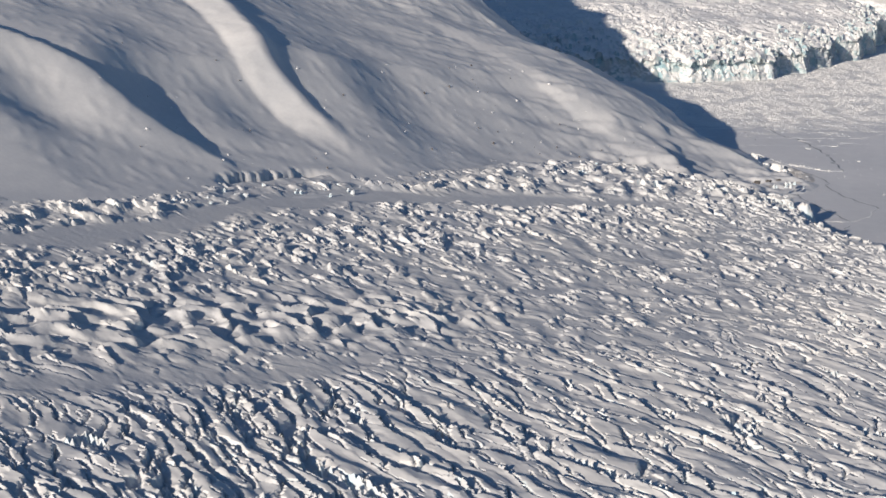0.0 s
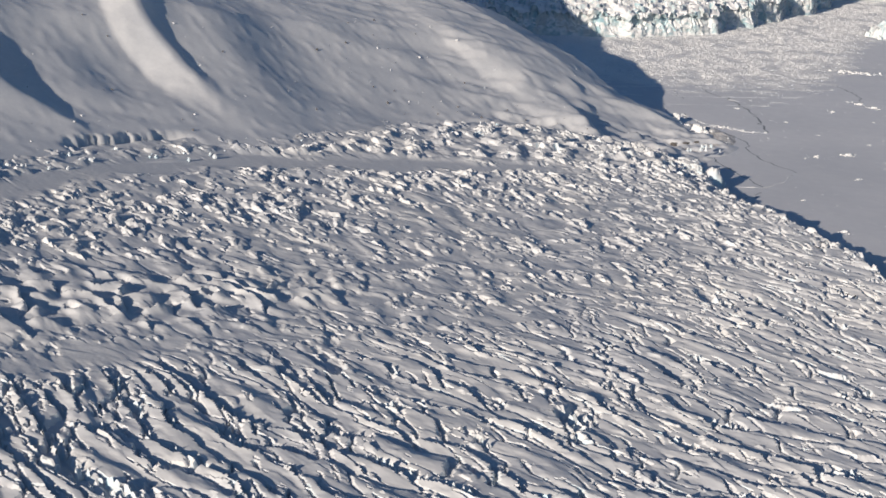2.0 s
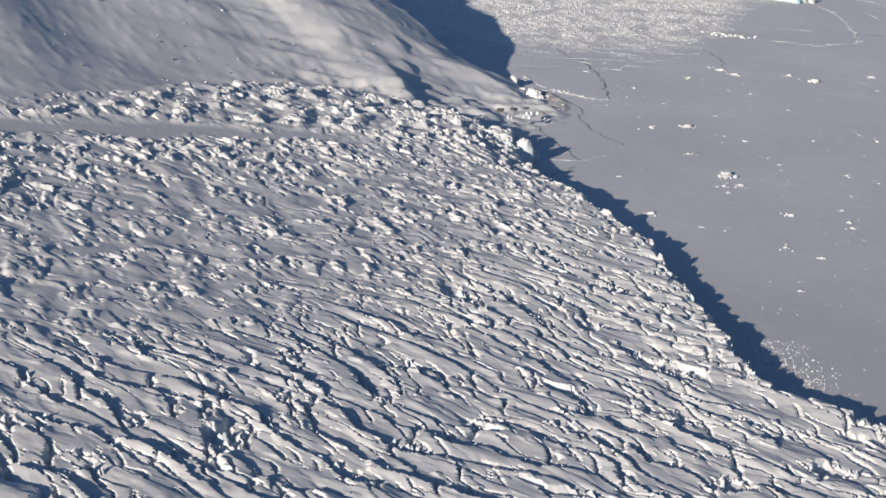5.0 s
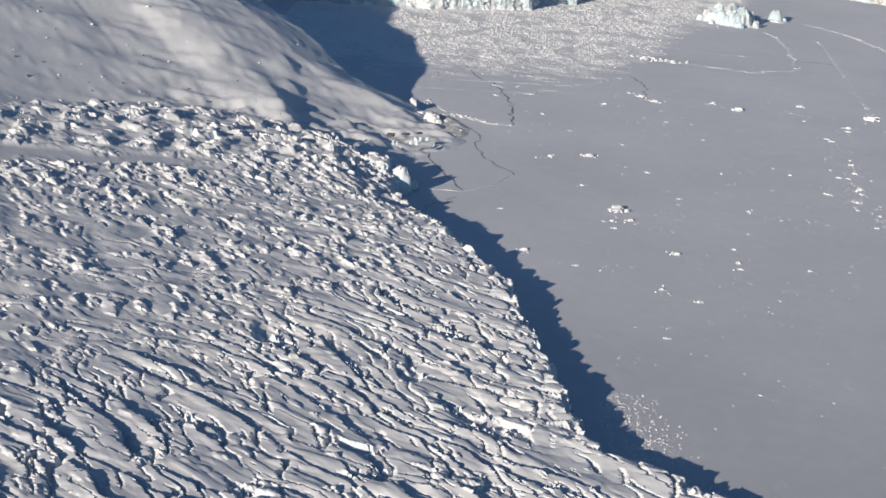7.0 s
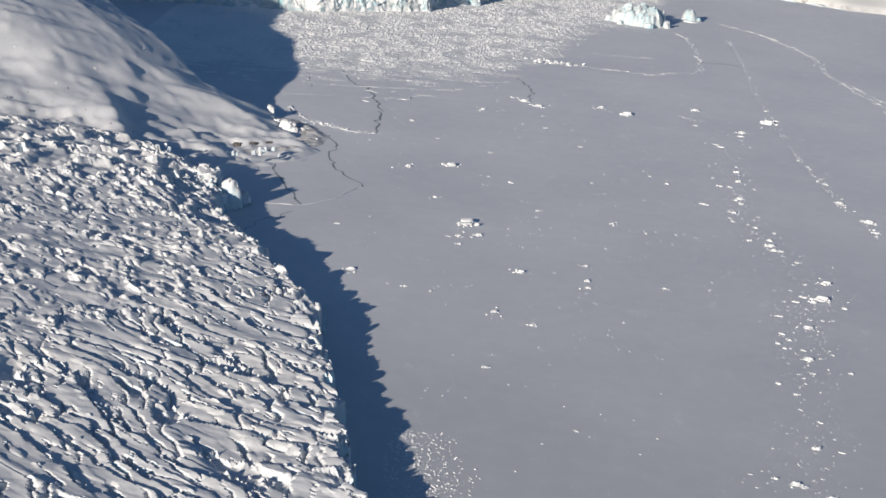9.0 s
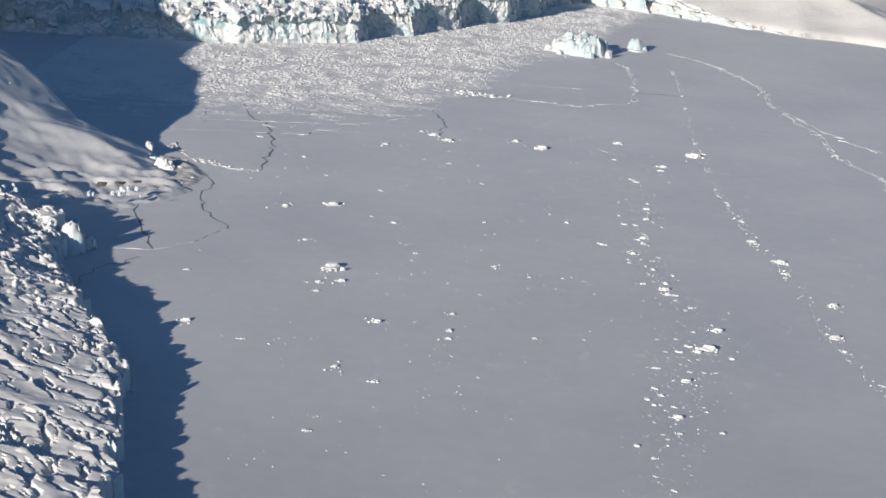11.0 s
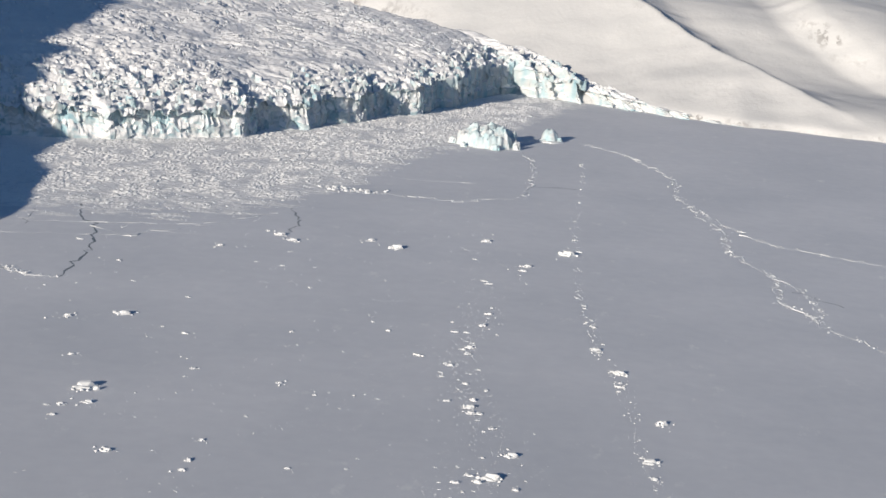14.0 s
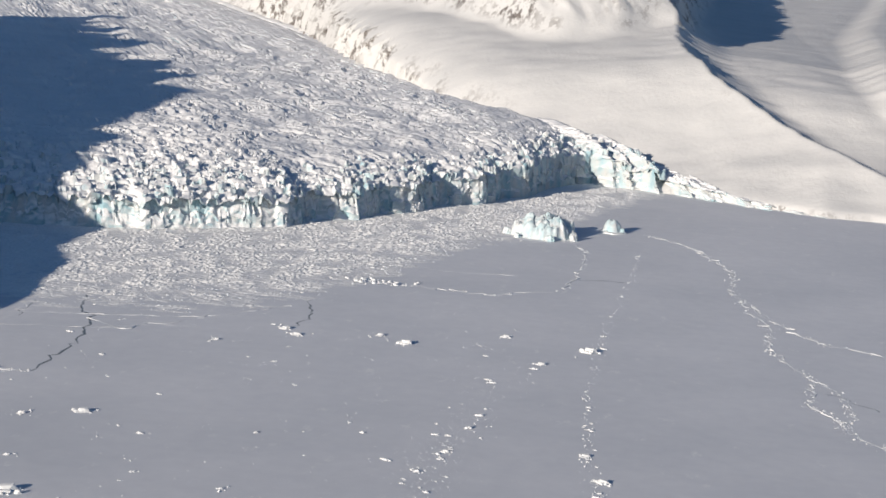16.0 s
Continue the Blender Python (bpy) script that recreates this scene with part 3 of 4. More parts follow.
def rock_build(nt, b):
    tone = ramp(nt, noisy(nt, coords(nt), 1.2, 5), [(0.35, (0.07, 0.066, 0.064)), (0.65, (0.19, 0.175, 0.165))])
    nt.links.new(tone, b.inputs["Base Color"])
    bumped(nt, b, noisy(nt, coords(nt), 3.0, 5), 0.6, 0.2)


def lead_build(nt, b):
    tone = ramp(nt, noisy(nt, coords(nt), 0.3, 4), [(0.35, (0.09, 0.11, 0.12)), (0.65, (0.24, 0.26, 0.27))])
    nt.links.new(tone, b.inputs["Base Color"])


def grit_build(nt, b):
    tone = ramp(nt, noisy(nt, coords(nt), 0.35, 6, 0.65), [(0.36, (0.44, 0.41, 0.38)), (0.5, (0.58, 0.565, 0.55)), (0.64, (0.74, 0.735, 0.73))])
    nt.links.new(tone, b.inputs["Base Color"])
    bumped(nt, b, noisy(nt, coords(nt), 1.2, 5), 0.6, 0.35)


GRIT = mat("gritty_snow", (0.55, 0.53, 0.5), 0.8, grit_build)
FLOE = mat("floe_ice", (0.8, 0.82, 0.83), 0.6, floe_build)
BERG = mat("berg_ice", (0.7, 0.8, 0.83), 0.5, berg_build)
ROCK = mat("dark_rock", (0.12, 0.11, 0.11), 0.85, rock_build)
LEAD = mat("thin_dark_ice", (0.15, 0.18, 0.2), 0.4, lead_build)


def lump(seed, points=16, flat=0.55, sharp=1.0):
    """An angular block one metre wide that stands on z = 0: vertices and triangles."""
    rng = random.Random(seed)
    bm = bmesh.new()
    for _ in range(points):
        a, r = rng.uniform(0, 2 * math.pi), rng.uniform(0.3, 0.5)
        h = rng.random() ** sharp
        r *= 1 - 0.3 * h
        bm.verts.new((r * math.cos(a), r * math.sin(a) * rng.uniform(0.7, 1), h * flat))
    for k in range(5):
        a = 2 * math.pi * k / 5 + rng.uniform(-0.4, 0.4)
        bm.verts.new((0.47 * math.cos(a), 0.42 * math.sin(a), -0.06))
    hull = bmesh.ops.convex_hull(bm, input=bm.verts)
    loose = [v for v in bm.verts if not v.link_faces]
    bmesh.ops.delete(bm, geom=loose, context="VERTS")
    bmesh.ops.triangulate(bm, faces=bm.faces)
    bm.verts.index_update()
    co = np.array([v.co[:] for v in bm.verts])
    tri = np.array([[v.index for v in f.verts] for f in bm.faces])
    bm.free()
    return co, tri


def as_mesh(name, co, tri, material):
    me = bpy.data.meshes.new(name)
    me.from_pydata(co.tolist(), [], tri.tolist())
    me.materials.append(material)
    me.update()
    return me


def many(name, lumps, places, material):
    """One mesh of many lumps; places: rows of x, y, z, width, height factor, turn."""
    vs, fs, at = [], [], 0
    for k, (x, y, z, w, hf, turn) in enumerate(places):
        co, tri = lumps[k % len(lumps)]
        c, s_ = math.cos(turn), math.sin(turn)
        vs.append(np.stack([x + w * (co[:, 0] * c - co[:, 1] * s_), y + w * (co[:, 0] * s_ + co[:, 1] * c), z + w * hf * co[:, 2]], -1))
        fs.append(tri + at)
        at += len(co)
    return new(name, as_mesh(name, np.concatenate(vs), np.concatenate(fs), material))


flat_lumps = [lump(100 + k, 16, 0.34) for k in range(10)]
rng = random.Random(11)


def pan(k):
    """A low floe one metre wide with broken pieces heaped on it."""
    co, tri = flat_lumps[k]
    vs, fs, at = [co * (1, 1, 0.5)], [tri], len(co)
    for j in range(7):
        c, t_ = flat_lumps[(3 * k + j) % 10]
        w, a, d = rng.uniform(0.15, 0.55), rng.uniform(0, 6.3), rng.uniform(0.1, 0.6)
        turn = rng.uniform(0, 6)
        x, y = c[:, 0] * math.cos(turn) - c[:, 1] * math.sin(turn), c[:, 0] * math.sin(turn) + c[:, 1] * math.cos(turn)
        vs.append(np.stack([w * x + d * math.cos(a), w * y + 0.8 * d * math.sin(a), 0.02 + (0.10 if d < 0.3 else 0) + 0.85 * w * c[:, 2]], -1))
        fs.append(t_ + at)
        at += len(c)
    return np.concatenate(vs), np.concatenate(fs)


floe_meshes = [as_mesh("ice_floe", *pan(k), FLOE) for k in range(10)]


def floe(x, y, width, label, high=1.0, group="ice floes"):
    ob = new("ice_floe", floe_meshes[rng.randrange(10)])
    ob.matrix_world = Matrix.Translation((x, y, 0)) @ Matrix.Rotation(rng.uniform(-0.5, 0.5), 4, "Z") @ Matrix.Diagonal((width * rng.uniform(0.85, 1.15), width * rng.uniform(0.8, 1.1), width * high * rng.uniform(0.6, 1.15), 1))
    return tagged(ob, label, "ice floe", group)


# ---- the two icebergs, and the large floes ----
def part(name, co, tri, material, parent, m, label=""):
    ob = new(name, as_mesh(name, co, tri, material))
    ob.parent = parent
    ob.matrix_local = m
    if label:
        ob["label"] = label
    return ob


def raft(x, y, width, k, pieces, label):
    """A floe: a low slab with a snowdrift and broken blocks heaped on it."""
    base = tagged(new("ice_floe"), label, "ice floe", "ice floes")
    base.location, base.rotation_euler = (x, y, 0), (0, 0, rng.uniform(-0.4, 0.4))
    part("slab", *flat_lumps[k % 10], FLOE, base, Matrix.Diagonal((width, width * 0.8, width * 0.32, 1)))
    part("snowdrift", *flat_lumps[(k + 3) % 10], FLOE, base, Matrix.Translation((0.1 * width, 0.1 * width, 0.05 * width)) @ Matrix.Diagonal((width * 0.8, width * 0.62, width * 0.5, 1)))
    for j in range(pieces):
        a, d, w = rng.uniform(0, 6.3), rng.uniform(0.18, 0.58) * width, rng.uniform(0.13, 0.3) * width
        lift = 0.07 * width if d < 0.36 * width else 0
        part("ice_block", *flat_lumps[(3 * k + j) % 10], FLOE, base, Matrix.Translation((d * math.cos(a), 0.75 * d * math.sin(a), lift)) @ Matrix.Rotation(rng.uniform(0, 6), 4, "Z") @ Matrix.Diagonal((w, w * 0.85, w * rng.uniform(0.8, 1.5), 1)))
    return base


def broken(seed, rough=0.12, cuts=2):
    """A craggy block one metre wide: a lump, split finer and roughened."""
    co, tri = lump(seed, 26, 1.0, 0.6)
    bm = bmesh.new()
    vs = [bm.verts.new(c) for c in co]
    for t in tri:
        bm.faces.new([vs[i] for i in t])
    bmesh.ops.subdivide_edges(bm, edges=bm.edges[:], cuts=cuts, use_grid_fill=True)
    bmesh.ops.triangulate(bm, faces=bm.faces)
    for v in bm.verts:
        n = noise.noise_vector(v.co * 5.0 + Vector((seed, 0, 0))) * rough + noise.noise_vector(v.co * 12.0 + Vector((0, seed, 0))) * rough * 0.5
        v.co += n
    bm.verts.index_update()
    co = np.array([v.co[:] for v in bm.verts])
    tri = np.array([[v.index for v in f.verts] for f in bm.faces])
    bm.free()
    return co, tri


def crag(name, parent, wide, deep_, high, seed, cell=5.5, material=None, at=(0, 0, 0)):
    """A craggy mass of upended blocks that stands on the ice."""
    X, Y = np.meshgrid(np.arange(-wide / 2 - 2, wide / 2 + 2, 0.55), np.arange(-deep_ / 2 - 2, deep_ / 2 + 2, 0.55))
    r = np.hypot(X / wide, Y / deep_) * 2 + 0.22 * gnoise(X / 7, Y / 7, seed) + 0.08 * gnoise(X / 2.5, Y / 2.5, seed + 1)
    lie, gap = facets(X / cell, Y / cell, seed + 2)
    lie2, gap2 = facets(X / 2.0, Y / 2.0, seed + 3)
    body = step(1.0, 0.78, r) * (0.6 + 0.4 * step(0.9, 0.35, r))
    Z = body * (high * (0.84 + 0.35 * lie) + 1.2 * lie2 - 1.2 * (1 - step(0, 0.2, gap))) - 0.3
    ob = sheet(name, X, Y, np.maximum(Z, -0.3), r < 1.05, material or BERG, True, 35)
    ob.parent = parent
    ob.location = at
    return ob


def iceberg(x, y, wide, deep_, high, skirt, seed, pieces, label, cell=5.5):
    base = tagged(new("iceberg"), label, "iceberg")
    base.location = (x, y, 0)
    crag("ice_body", base, wide, deep_, high, seed, cell)
    for k, (dx, dy, w, h) in enumerate(pieces):
        part("ice_block", *broken(300 + k + seed, 0.12, 2), BERG, base, Matrix.Translation((dx, dy, -0.2)) @ Matrix.Rotation(k * 1.3, 4, "Z") @ Matrix.Diagonal((w, w, h, 1)))
    co, tri = lump(400 + seed, 20, 0.1)
    part("snow_apron", co, tri, FLOE, base, Matrix.Diagonal((skirt[0], skirt[1], 14, 1)), "low snowdrift round the ice")
    return base


iceberg(90, 1199, 37, 33, 13.5, (50, 46), 31, [(-20, -4, 6, 4), (-13, -14, 5, 3), (6, -17, 7, 3.5), (18, -8, 6, 5)], "craggy blue-white iceberg frozen into the sea ice")
iceberg(127, 1236, 11, 12, 8.2, (20, 24), 57, [(5.5, -1, 4, 3.4), (-5, -4, 3, 1.8)], "small rounded white iceberg frozen into the sea ice", 30)

# ---- floes that stand out, then scattered ones ----
SLABS = [(-4, 653, 8.3), (122, 609, 6.8), (140, 911, 8.6), (-14, 741, 6.3), (67, 891, 7.6), (16, 895, 5.6), (23, 886, 5.1), (160, 729, 5.4), (172, 676, 5.2), (124, 880, 5.0), (167, 637, 5.0), (127, 630, 4.9)]
BLOCKS = [(55, 901, 4.6), (104, 923, 4.7), (152, 756, 4.3), (168, 623, 2.6), (-31, 731, 3.8), (-17, 686, 2.7), (1, 639, 3.6), (-6, 635, 2.5), (17, 599, 3.7), (9, 552, 2.8), (-40, 579, 4.0), (112, 673, 4.5),
          (113, 667, 3.3), (108, 743, 3.8), (108, 542, 4.2), (113, 575, 4.4), (40, 616, 2.1), (40, 590, 2.3), (176, 577, 2.8), (52, 678, 2.3), (103, 718, 2.8), (-4, 863, 3.5), (67, 600, 1.8), (21, 543, 2.1), (90, 439, 3.6)]
for k, (x, y, w) in enumerate(SLABS):
    raft(x, y, w, k, 5, "large snow-capped ice floe with heaped blocks frozen into the sea ice")
for k, (x, y, w) in enumerate(BLOCKS):
    raft(x, y, w, k + 4, 3, "small white ice floe with broken blocks frozen into the sea ice")
BAND = [(125, 899), (107, 809), (110, 770), (107, 730), (107, 707), (112, 673), (123, 638), (119, 602), (111, 575), (108, 541), (104, 489), (90, 439), (75, 400)]
TRAIL = [(146, 1184), (147, 1061), (144, 967), (145, 891), (147, 827), (151, 782), (156, 738), (163, 700), (164, 650), (168, 620), (176, 577), (180, 561), (196, 510)]


def spot(line, t):
    k = min(int(t * (len(line) - 1)), len(line) - 2)
    f = t * (len(line) - 1) - k
    return line[k][0] + f * (line[k + 1][0] - line[k][0]), line[k][1] + f * (line[k + 1][1] - line[k][1])


for _ in range(150):
    x, y = spot(BAND, rng.random())
    floe(x + rng.gauss(0, 5.5), y + rng.gauss(0, 6), 0.7 + 2.6 * rng.random() ** 3, "small white ice floe in a band of broken floes", 1.0)
for _ in range(60):
    x, y = spot(TRAIL, rng.random())
    floe(x + rng.gauss(0, 0.9), y + rng.gauss(0, 3), 0.6 + 1.9 * rng.random() ** 2, "small white ice floe in a line of rubble", 1.0)
for _ in range(95):
    x, y = rng.uniform(-60, 105), rng.uniform(420, 930)
    if x > np.interp(y, FRONT_Y, FRONT_X) + 30:
        floe(x, y, 0.7 + 2.0 * rng.random() ** 3, "small scattered white ice floe", 0.9)

crumbs = []
for _ in range(2400):
    x, y = spot(BAND, rng.random())
    crumbs.append((x + rng.gauss(0, 7), y + rng.gauss(0, 8), 0, 0.14 + 0.6 * rng.random() ** 4, 0.45, rng.uniform(0, 6)))
for _ in range(520):
    x, y = spot(TRAIL, rng.random())
    crumbs.append((x + rng.gauss(0, 1.5), y + rng.gauss(0, 4), 0, 0.18 + 0.7 * rng.random() ** 4, 1.0, rng.uniform(0, 6)))
for _ in range(260):
    cx, cy = rng.uniform(-70, 110), rng.uniform(400, 980)
    if cx > np.interp(cy, FRONT_Y, FRONT_X) + 22:
        for _ in range(rng.randrange(1, 9)):
            crumbs.append((cx + rng.gauss(0, 3.5), cy + rng.gauss(0, 3), 0, 0.2 + 0.8 * rng.random() ** 3, 0.5, rng.uniform(0, 6)))
for _ in range(3500):
    x, y = rng.uniform(-16, 26), rng.uniform(380, 445)
    if 10 < x - np.interp(y, FRONT_Y, FRONT_X) < 14 + 22 * rng.random():
        crumbs.append((x, y, 0, 0.25 + 0.7 * rng.random() ** 3, 0.8, rng.uniform(0, 6)))
for x, y, w in SLABS + BLOCKS:
    for _ in range(7):
        crumbs.append((x + rng.gauss(0, w * 0.6), y + rng.gauss(0, w * 0.6), 0, 0.25 + 0.9 * rng.random() ** 2, 1.1, rng.uniform(0, 6)))
tagged(many("ice_crumbs", flat_lumps, crumbs, FLOE), "small white ice crumbs strewn over the sea ice", "ice rubble", kind="stuff")

# ---- brash below the far front: a rough sheet and loose blocks on it ----
BRASH = [(-260, 900), (-130, 878), (-100, 883), (-62, 889), (-27, 907), (5, 945), (33, 1014), (45, 1080), (68, 1150), (100, 1230), (125, 1330), (150, 1420)]


def brash_depth(x, y):
    edge = np.interp(x, [p[0] for p in BRASH], [p[1] for p in BRASH])
    sx, sy = turned(x, y, 12)
    return y - edge + 24 * gnoise(x / 28, y / 40, 90) + 34 * gnoise(sx / 24, sy / 7, 96) + 16 * gnoise(sx / 7, sy / 3, 97)


xs, ys = np.arange(-190, 150, 0.8), np.arange(850, 1450, 0.95)
X, Y = np.meshgrid(xs, ys)
depth_in = brash_depth(X, Y)
d1, gap, own = cells(X / 1.7 + 0.4 * gnoise(X / 5, Y / 5, 91), Y / 1.8, 92)
clump = step(-0.25, 0.35, gnoise(X / 14, Y / 22, 93) + 0.35 * step(20, 120, depth_in))
Z = (0.05 + 0.55 * own * step(0.05, 0.3, gap)) * clump * step(0, 70, depth_in) + 0.3 * step(0, 30, depth_in) * np.abs(gnoise(X / 9, Y / 5, 94)) - 0.04
tagged(sheet("brash_field", X, Y, Z, depth_in > -2, BRASH_SNOW), "rubbly white brash ice frozen below the glacier front", "brash ice", kind="structure")
pick = np.random.RandomState(12)
bx_, by_ = pick.uniform(-230, 130, 60000), pick.uniform(880, 1440, 60000)
held = (brash_depth(bx_, by_) > 60 * pick.rand(60000) ** 2) & (bx_ < 110) & (bx_ * 0.915 - (by_ - 1144) * 0.403 > -70)
loose_ice = [(x, y, 0.05, 0.2 + 0.9 * rng.random() ** 3 + (0.9 if rng.random() < 0.05 else 0), 0.65, rng.uniform(0, 6)) for x, y in zip(bx_[held][:11000], by_[held][:11000])]
tagged(many("brash_blocks", flat_lumps, loose_ice, FLOE), "loose white ice blocks in frozen brash", "brash ice", kind="stuff")
heap = [(33 + rng.gauss(0, 7), 1014 + rng.gauss(0, 3), 0, 0.7 + 2.6 * rng.random() ** 2, 1.1, rng.uniform(0, 6)) for _ in range(80)]
tagged(many("ice_heap", flat_lumps, heap, FLOE), "heap of white ice rubble on the sea ice", "ice rubble", kind="stuff")


# ---- pressure ridges and open cracks ----
def jagged(line, every, sway, seed):
    """Points along a line, with a zigzag."""
    r = random.Random(seed)
    out = []
    for (x0, y0), (x1, y1) in zip(line, line[1:]):
        n = max(1, int(math.hypot(x1 - x0, y1 - y0) / every))
        for k in range(n):
            f = k / n
            out.append((x0 + f * (x1 - x0) + r.gauss(0, sway), y0 + f * (y1 - y0) + r.gauss(0, sway)))
    return out + [line[-1]]


def band(name, pts, width, height, material, seed):
    """A low bank along points, ridged in the middle; height 0 lays it flat just over the ice."""
    r = random.Random(seed)
    co, tri = [], []
    for k, (x, y) in enumerate(pts):
        a, b = pts[max(k - 1, 0)], pts[min(k + 1, len(pts) - 1)]
        t = math.atan2(b[1] - a[1], b[0] - a[0]) + math.pi / 2
        w = width * max(0.2, r.uniform(-0.1, 1.0)) if height else width * r.uniform(0.3, 1.0)
        co += [(x - w * math.cos(t), y - w * math.sin(t), 0.012), (x, y, 0.016 + height * max(0.12, r.uniform(-0.3, 1))), (x + w * math.cos(t), y + w * math.sin(t), 0.012)]
        if k:
            i = 3 * k
            tri += [(i - 3, i, i + 1), (i - 3, i + 1, i - 2), (i - 2, i + 1, i + 2), (i - 2, i + 2, i - 1)]
    return new(name, as_mesh(name, np.array(co), np.array(tri), material))


RIDGES = {
    "long": [(146, 1240), (171, 1211), (180, 1194), (198, 1134), (198, 1081), (206, 1048), (216, 1018), (229, 989), (241, 974), (269, 962), (330, 930)],
    "fork": [(202, 1057), (214, 993), (215, 945), (230, 909), (227, 859), (237, 846), (240, 826), (254, 805), (280, 770)],
    "link": [(228, 910), (240, 884), (243, 858), (240, 830)],
    "cross": [(33, 1014), (65, 1013), (88, 1009), (98, 1024), (117, 1036), (121, 1081), (120, 1138), (112, 1180)],
    "faint": [(36, 1069), (57, 1059), (93, 1066)],
    "spit": [(-92, 818), (-81, 796), (-72, 790), (-61, 782), (-50, 784)],
    "bay": [(-46, 689), (-55, 667), (-65, 652), (-78, 648)],
    "floe edge": [(-61, 876), (-42, 863), (-37, 878), (-15, 881)],
    "brash streak": [(-98, 846), (-70, 856), (-50, 862), (-28, 884), (-8, 912)],
    "brash edge": [(-95, 872), (-62, 884), (-20, 900), (8, 940)],
}
SIZES = {"long": (0.85, 0.34), "fork": (0.7, 0.3), "link": (0.5, 0.22), "cross": (0.8, 0.35), "faint": (0.4, 0.2), "spit": (1.0, 0.5), "bay": (0.6, 0.3), "floe edge": (0.7, 0.35), "brash edge": (0.5, 0.25), "brash streak": (0.4, 0.16)}
for k, (key, line) in enumerate(RIDGES.items()):
    w, h = SIZES[key]
    tagged(band("pressure_ridge", jagged(line, 3.4, 1.5 if key in ("long", "fork", "link", "cross") else 0.6, 500 + k), w, h, FLOE, 520 + k), "thin white pressure ridge zigzagging over the sea ice", "pressure ridge", "pressure ridges")
rubble = []
for key in ("long", "fork", "link", "cross", "spit"):
    for _ in range(320 if key in ("long", "fork") else 120):
        x, y = spot(RIDGES[key], rng.random())
        rubble.append((x + rng.gauss(0, 1.6), y + rng.gauss(0, 1.8), 0, 0.22 + 1.0 * rng.random() ** 4, 1.0, rng.uniform(0, 6)))
tagged(many("ridge_rubble", flat_lumps, rubble, FLOE), "small upended ice pieces along the pressure ridges", "ice rubble", kind="stuff")
CRACKS = [
    ([(-86, 956), (-72, 898), (-60, 877), (-54, 855), (-50, 822), (-49, 785)], 0.8),
    ([(-65, 735), (-58, 712), (-46, 689)], 0.55),
    ([(-65, 652), (-76, 680), (-83, 701), (-83, 718)], 0.6),
    ([(12, 956), (21, 925), (16, 896)], 0.55),
    ([(-92, 818), (-88, 806), (-82, 796)], 0.7),
    ([(-65, 735), (-62, 750), (-68, 770)], 0.5),
    ([(122, 1073), (132, 1075), (144, 1077)], 0.8),
    ([(236, 884), (246, 872), (254, 862)], 0.5),
    ([(-69, 640), (-78, 622), (-80, 600)], 0.3),
    ([(-93, 900), (-90, 880), (-88, 868)], 0.3),
]
for k, (line, w) in enumerate(CRACKS):
    tagged(band("ice_crack", jagged(line, 4.0, 1.0, 600 + k), 0.85 * w, 0.0, LEAD, 620 + k), "dark refrozen crack in the sea ice", "ice crack", "ice cracks")

# ---- spit at the ridge's end ----
SPIT = [(-100, 719), (-88, 727), (-80, 738), (-75, 752), (-74, 766), (-80, 778), (-90, 786)]
U, V = np.meshgrid(np.arange(-112, -62, 0.8), np.arange(705, 800, 0.8))
near_line = np.full(U.shape, 99.0)
for x, y in jagged(SPIT, 1.5, 0.0, 1):
    near_line = np.minimum(near_line, np.hypot(U - x, V - y))
Z = 1.3 * step(7, 0.5, near_line) * (0.7 + 0.5 * gnoise(U / 4, V / 4, 95)) + 1.2 * bell(U, -88, 7) * bell(V, 772, 12) - 0.05
tagged(sheet("spit", U, V, Z, near_line < 9, GRIT, True), "low gritty spit of dirty snow at the foot of the ridge", "spit", kind="structure")
for x, y, w, d, h, a in ((-97, 791, 4.2, 8.0, 5.6, 0.5), (-86.5, 771, 9.5, 7.5, 4.4, 0.3), (-83, 767, 4.0, 4.0, 2.2, 1.0), (-92, 777, 5.0, 4.0, 2.8, 0.2), (-80, 771, 2.6, 2.4, 1.6, 2.0), (-95, 783, 3.0, 3.6, 2.2, 0.8)):
    ob = new("ice_boulder", as_mesh("ice_boulder", *broken(700 + int(x * 7 + y), 0.13, 2), FLOE))
    ob.matrix_world = Matrix.Translation((x, y, 0.1)) @ Matrix.Rotation(a, 4, "Z") @ Matrix.Diagonal((w, d, h, 1))
    tagged(ob, "snow-crusted ice boulder on the spit", "ice boulder", "ice boulders")

for k, (x, y, w, a) in enumerate(((-102, 728.5, 6.0, 0.5), (-96, 732, 7.0, 0.7), (-90, 737, 5.5, 0.9), (-85, 744, 4.0, 1.2))):
    ob = new("rock_ledge", as_mesh("rock_ledge", *broken(740 + k, 0.12, 2), ROCK))
    ob.matrix_world = Matrix.Translation((x, y, -0.1)) @ Matrix.Rotation(a, 4, "Z") @ Matrix.Diagonal((w, 2.6, 2.2, 1))
    tagged(ob, "dark bare rock ledge at the foot of the snow ridge", "rock ledge", "rock ledges")

scree = []
for x, y in jagged(SPIT + [(-74, 790), (-62, 786)], 0.35, 1.6, 3):
    scree.append((x, y, 0.3, 0.3 + 1.3 * rng.random() ** 3, 1.0, rng.uniform(0, 6)))
tagged(many("spit_rubble", flat_lumps, scree, FLOE), "white ice rubble washed along the spit", "ice rubble", kind="stuff")

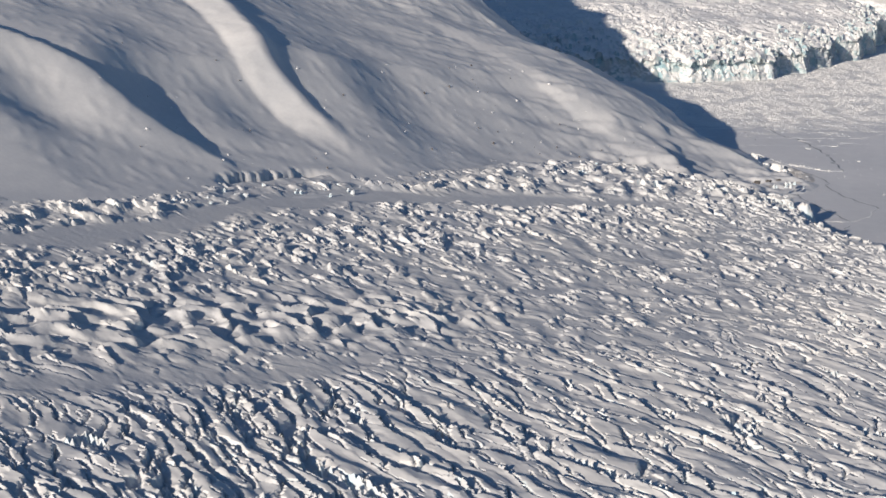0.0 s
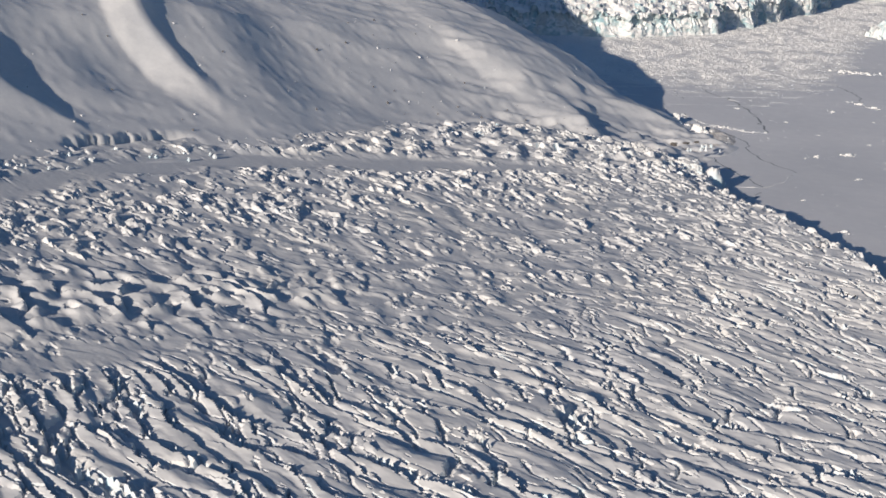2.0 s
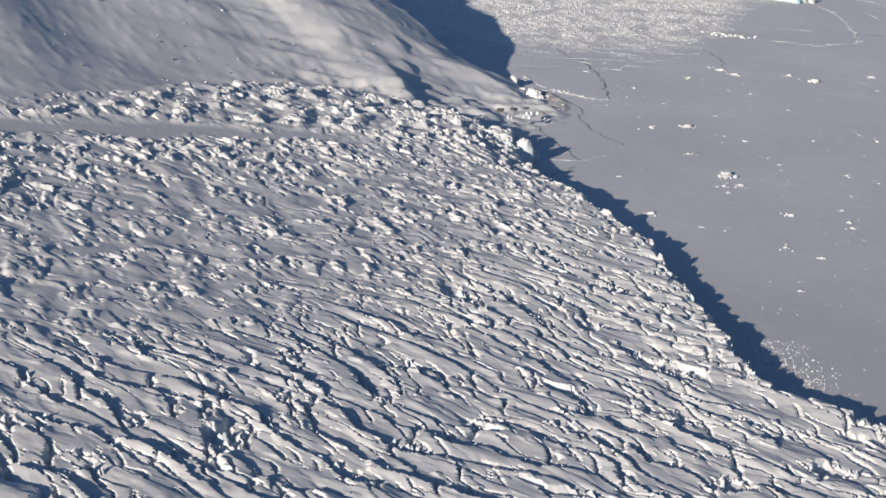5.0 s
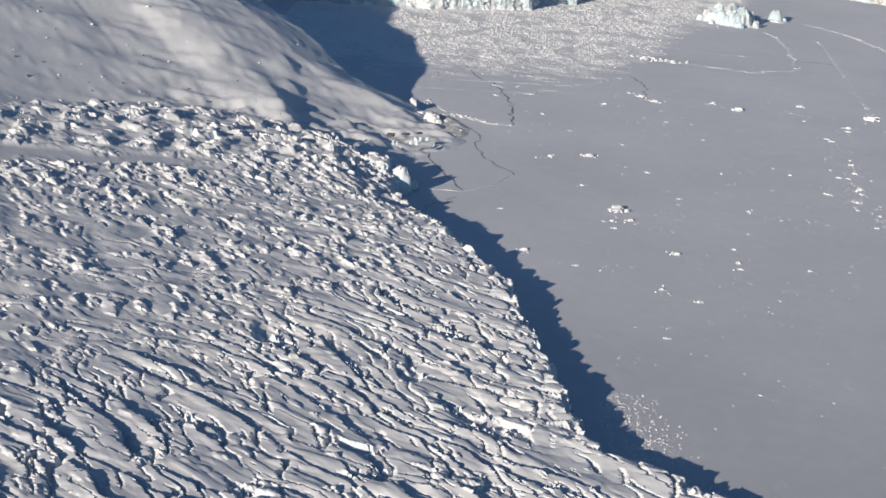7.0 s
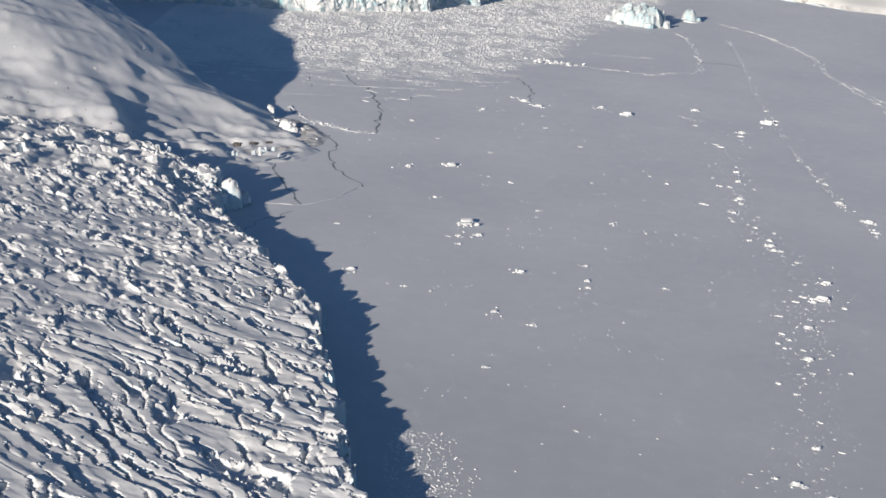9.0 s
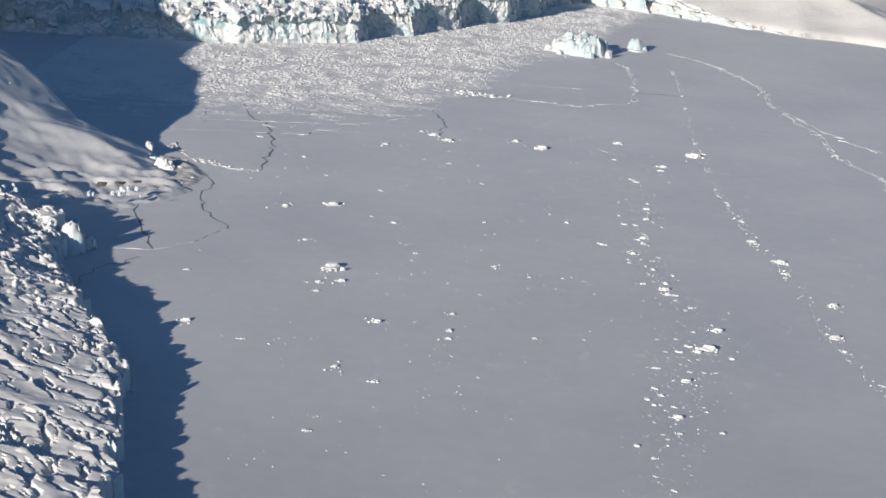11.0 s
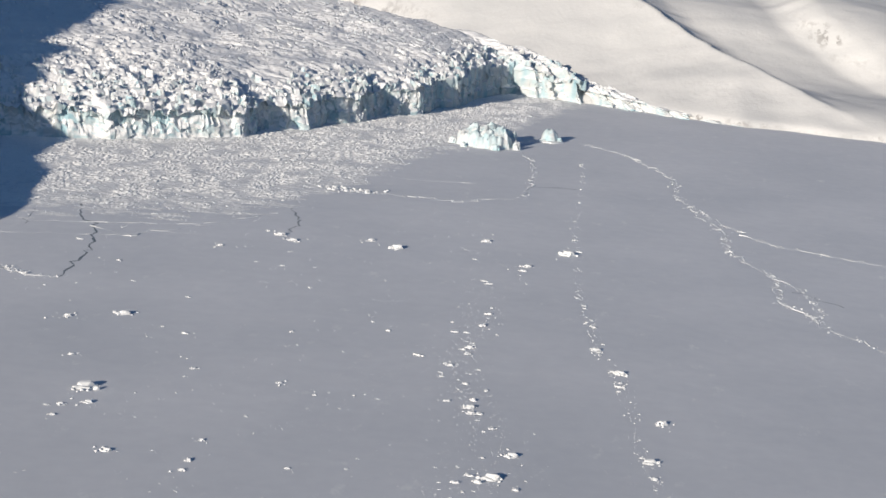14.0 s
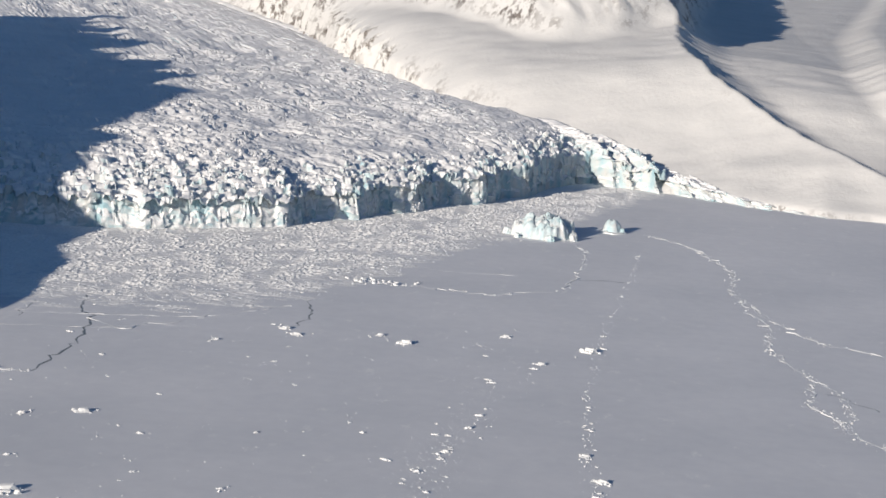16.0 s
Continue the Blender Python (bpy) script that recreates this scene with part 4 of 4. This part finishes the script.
# ---- seracs, each a block of its own ----
serac_meshes = [as_mesh("serac", *broken(800 + k, 0.15, 2), GLACIER) for k in range(8)]
cliff_meshes = [as_mesh("serac", *broken(820 + k, 0.10, 1), CLIFF) for k in range(8)]


def serac(parent, meshes, x, y, z, w, h):
    ob = new("serac", meshes[rng.randrange(len(meshes))])
    ob.parent = parent
    ob.matrix_local = Matrix.Translation((x, y, z)) @ Matrix.Rotation(rng.uniform(0, 6), 4, "Z") @ Matrix.Rotation(rng.uniform(-0.2, 0.2), 4, "X") @ Matrix.Diagonal((w, w * rng.uniform(0.6, 1), h, 1))


for _ in range(190):
    u = rng.uniform(90, 520)
    v = float(foot_line(u)) + rng.gauss(-1, 4.0)
    if float(gnoise(np.array([u / 16]), np.array([v / 16]), 18)[0]) < -0.05:
        continue
    x, y = 0.6 * u - 0.8 * v, 0.8 * u + 0.6 * v
    z = float(glacier_level(np.array([x]), np.array([y]))[0]) - 2.0
    w = 0.9 + 1.7 * rng.random() ** 2
    serac(near, serac_meshes, x, y, z, w, 0.9 + w * rng.uniform(0.3, 0.6))
for _ in range(40):
    x, y = rng.gauss(-99, 6), rng.gauss(643, 11)
    if x < np.interp(y, FRONT_Y, FRONT_X) - 2 and y < 662:
        w = rng.uniform(3.5, 7.5)
        serac(near, serac_meshes, x, y, 0.55 * float(glacier_level(np.array([x]), np.array([y]))[0]), w, w * rng.uniform(0.45, 0.75))
for k, (x, y, w, d, h) in enumerate(((-90.5, 638, 10, 9, 12.5), (-97, 645, 12, 11, 9.5), (-87, 645, 8, 8, 6.0), (-90, 599, 11, 10, 11.2), (-86, 605, 8, 8, 6.0), (-103, 652, 10, 9, 8.0))):
    crag("serac", near, w, d, h, 860 + 5 * k, 3.2, GLACIER, (x, y, 0))
for _ in range(22):
    y = rng.uniform(622, 662)
    x = float(np.interp(y, FRONT_Y, FRONT_X)) + rng.uniform(-3, 1.5)
    w = rng.uniform(4, 8)
    serac(near, serac_meshes, x, y, -0.3, w, w * rng.uniform(0.6, 0.9))
for _ in range(190):
    sa = rng.uniform(430, 1110)
    dd = 3 + 42 * rng.random() ** 1.5
    x, y, hh = (float(np.interp(sa, leg, c)) for c in (FAR_X, FAR_Y, FAR_H))
    if hh > 12:
        z = hh - 1 + 14 * (1 - math.exp(-dd / 42))
        serac(far, cliff_meshes, x - 0.5 * dd, y + 0.87 * dd, z - 3.0, 3.5 + 5 * rng.random(), 4 + 3.5 * rng.random())

# ---- stones on the ridge ----
stone_meshes = [as_mesh("stone", *lump(900 + k, 12, 0.7), ROCK) for k in range(5)]
for k in range(170):
    u = rng.uniform(130, 500) if k < 90 else rng.uniform(330, 535)
    v = float(foot_line(u)) + 6 + 95 * rng.random() ** 1.3
    x, y = 0.6 * u - 0.8 * v, 0.8 * u + 0.6 * v
    z = float(ridge_height(np.array([x]), np.array([y]))[0])
    w = 0.45 + 1.1 * rng.random() ** 2
    snowy = rng.random() < 0.6
    ob = new("stone", floe_meshes[rng.randrange(10)] if snowy else stone_meshes[rng.randrange(5)])
    ob.matrix_world = Matrix.Translation((x, y, z - 0.08)) @ Matrix.Rotation(rng.uniform(0, 6), 4, "Z") @ Matrix.Diagonal((w, w, w * (1.6 if snowy else 1.0), 1))
    tagged(ob, "snow-crusted stone on the snow ridge" if snowy else "dark bare stone on the snow ridge", "stone", "stones on the ridge")
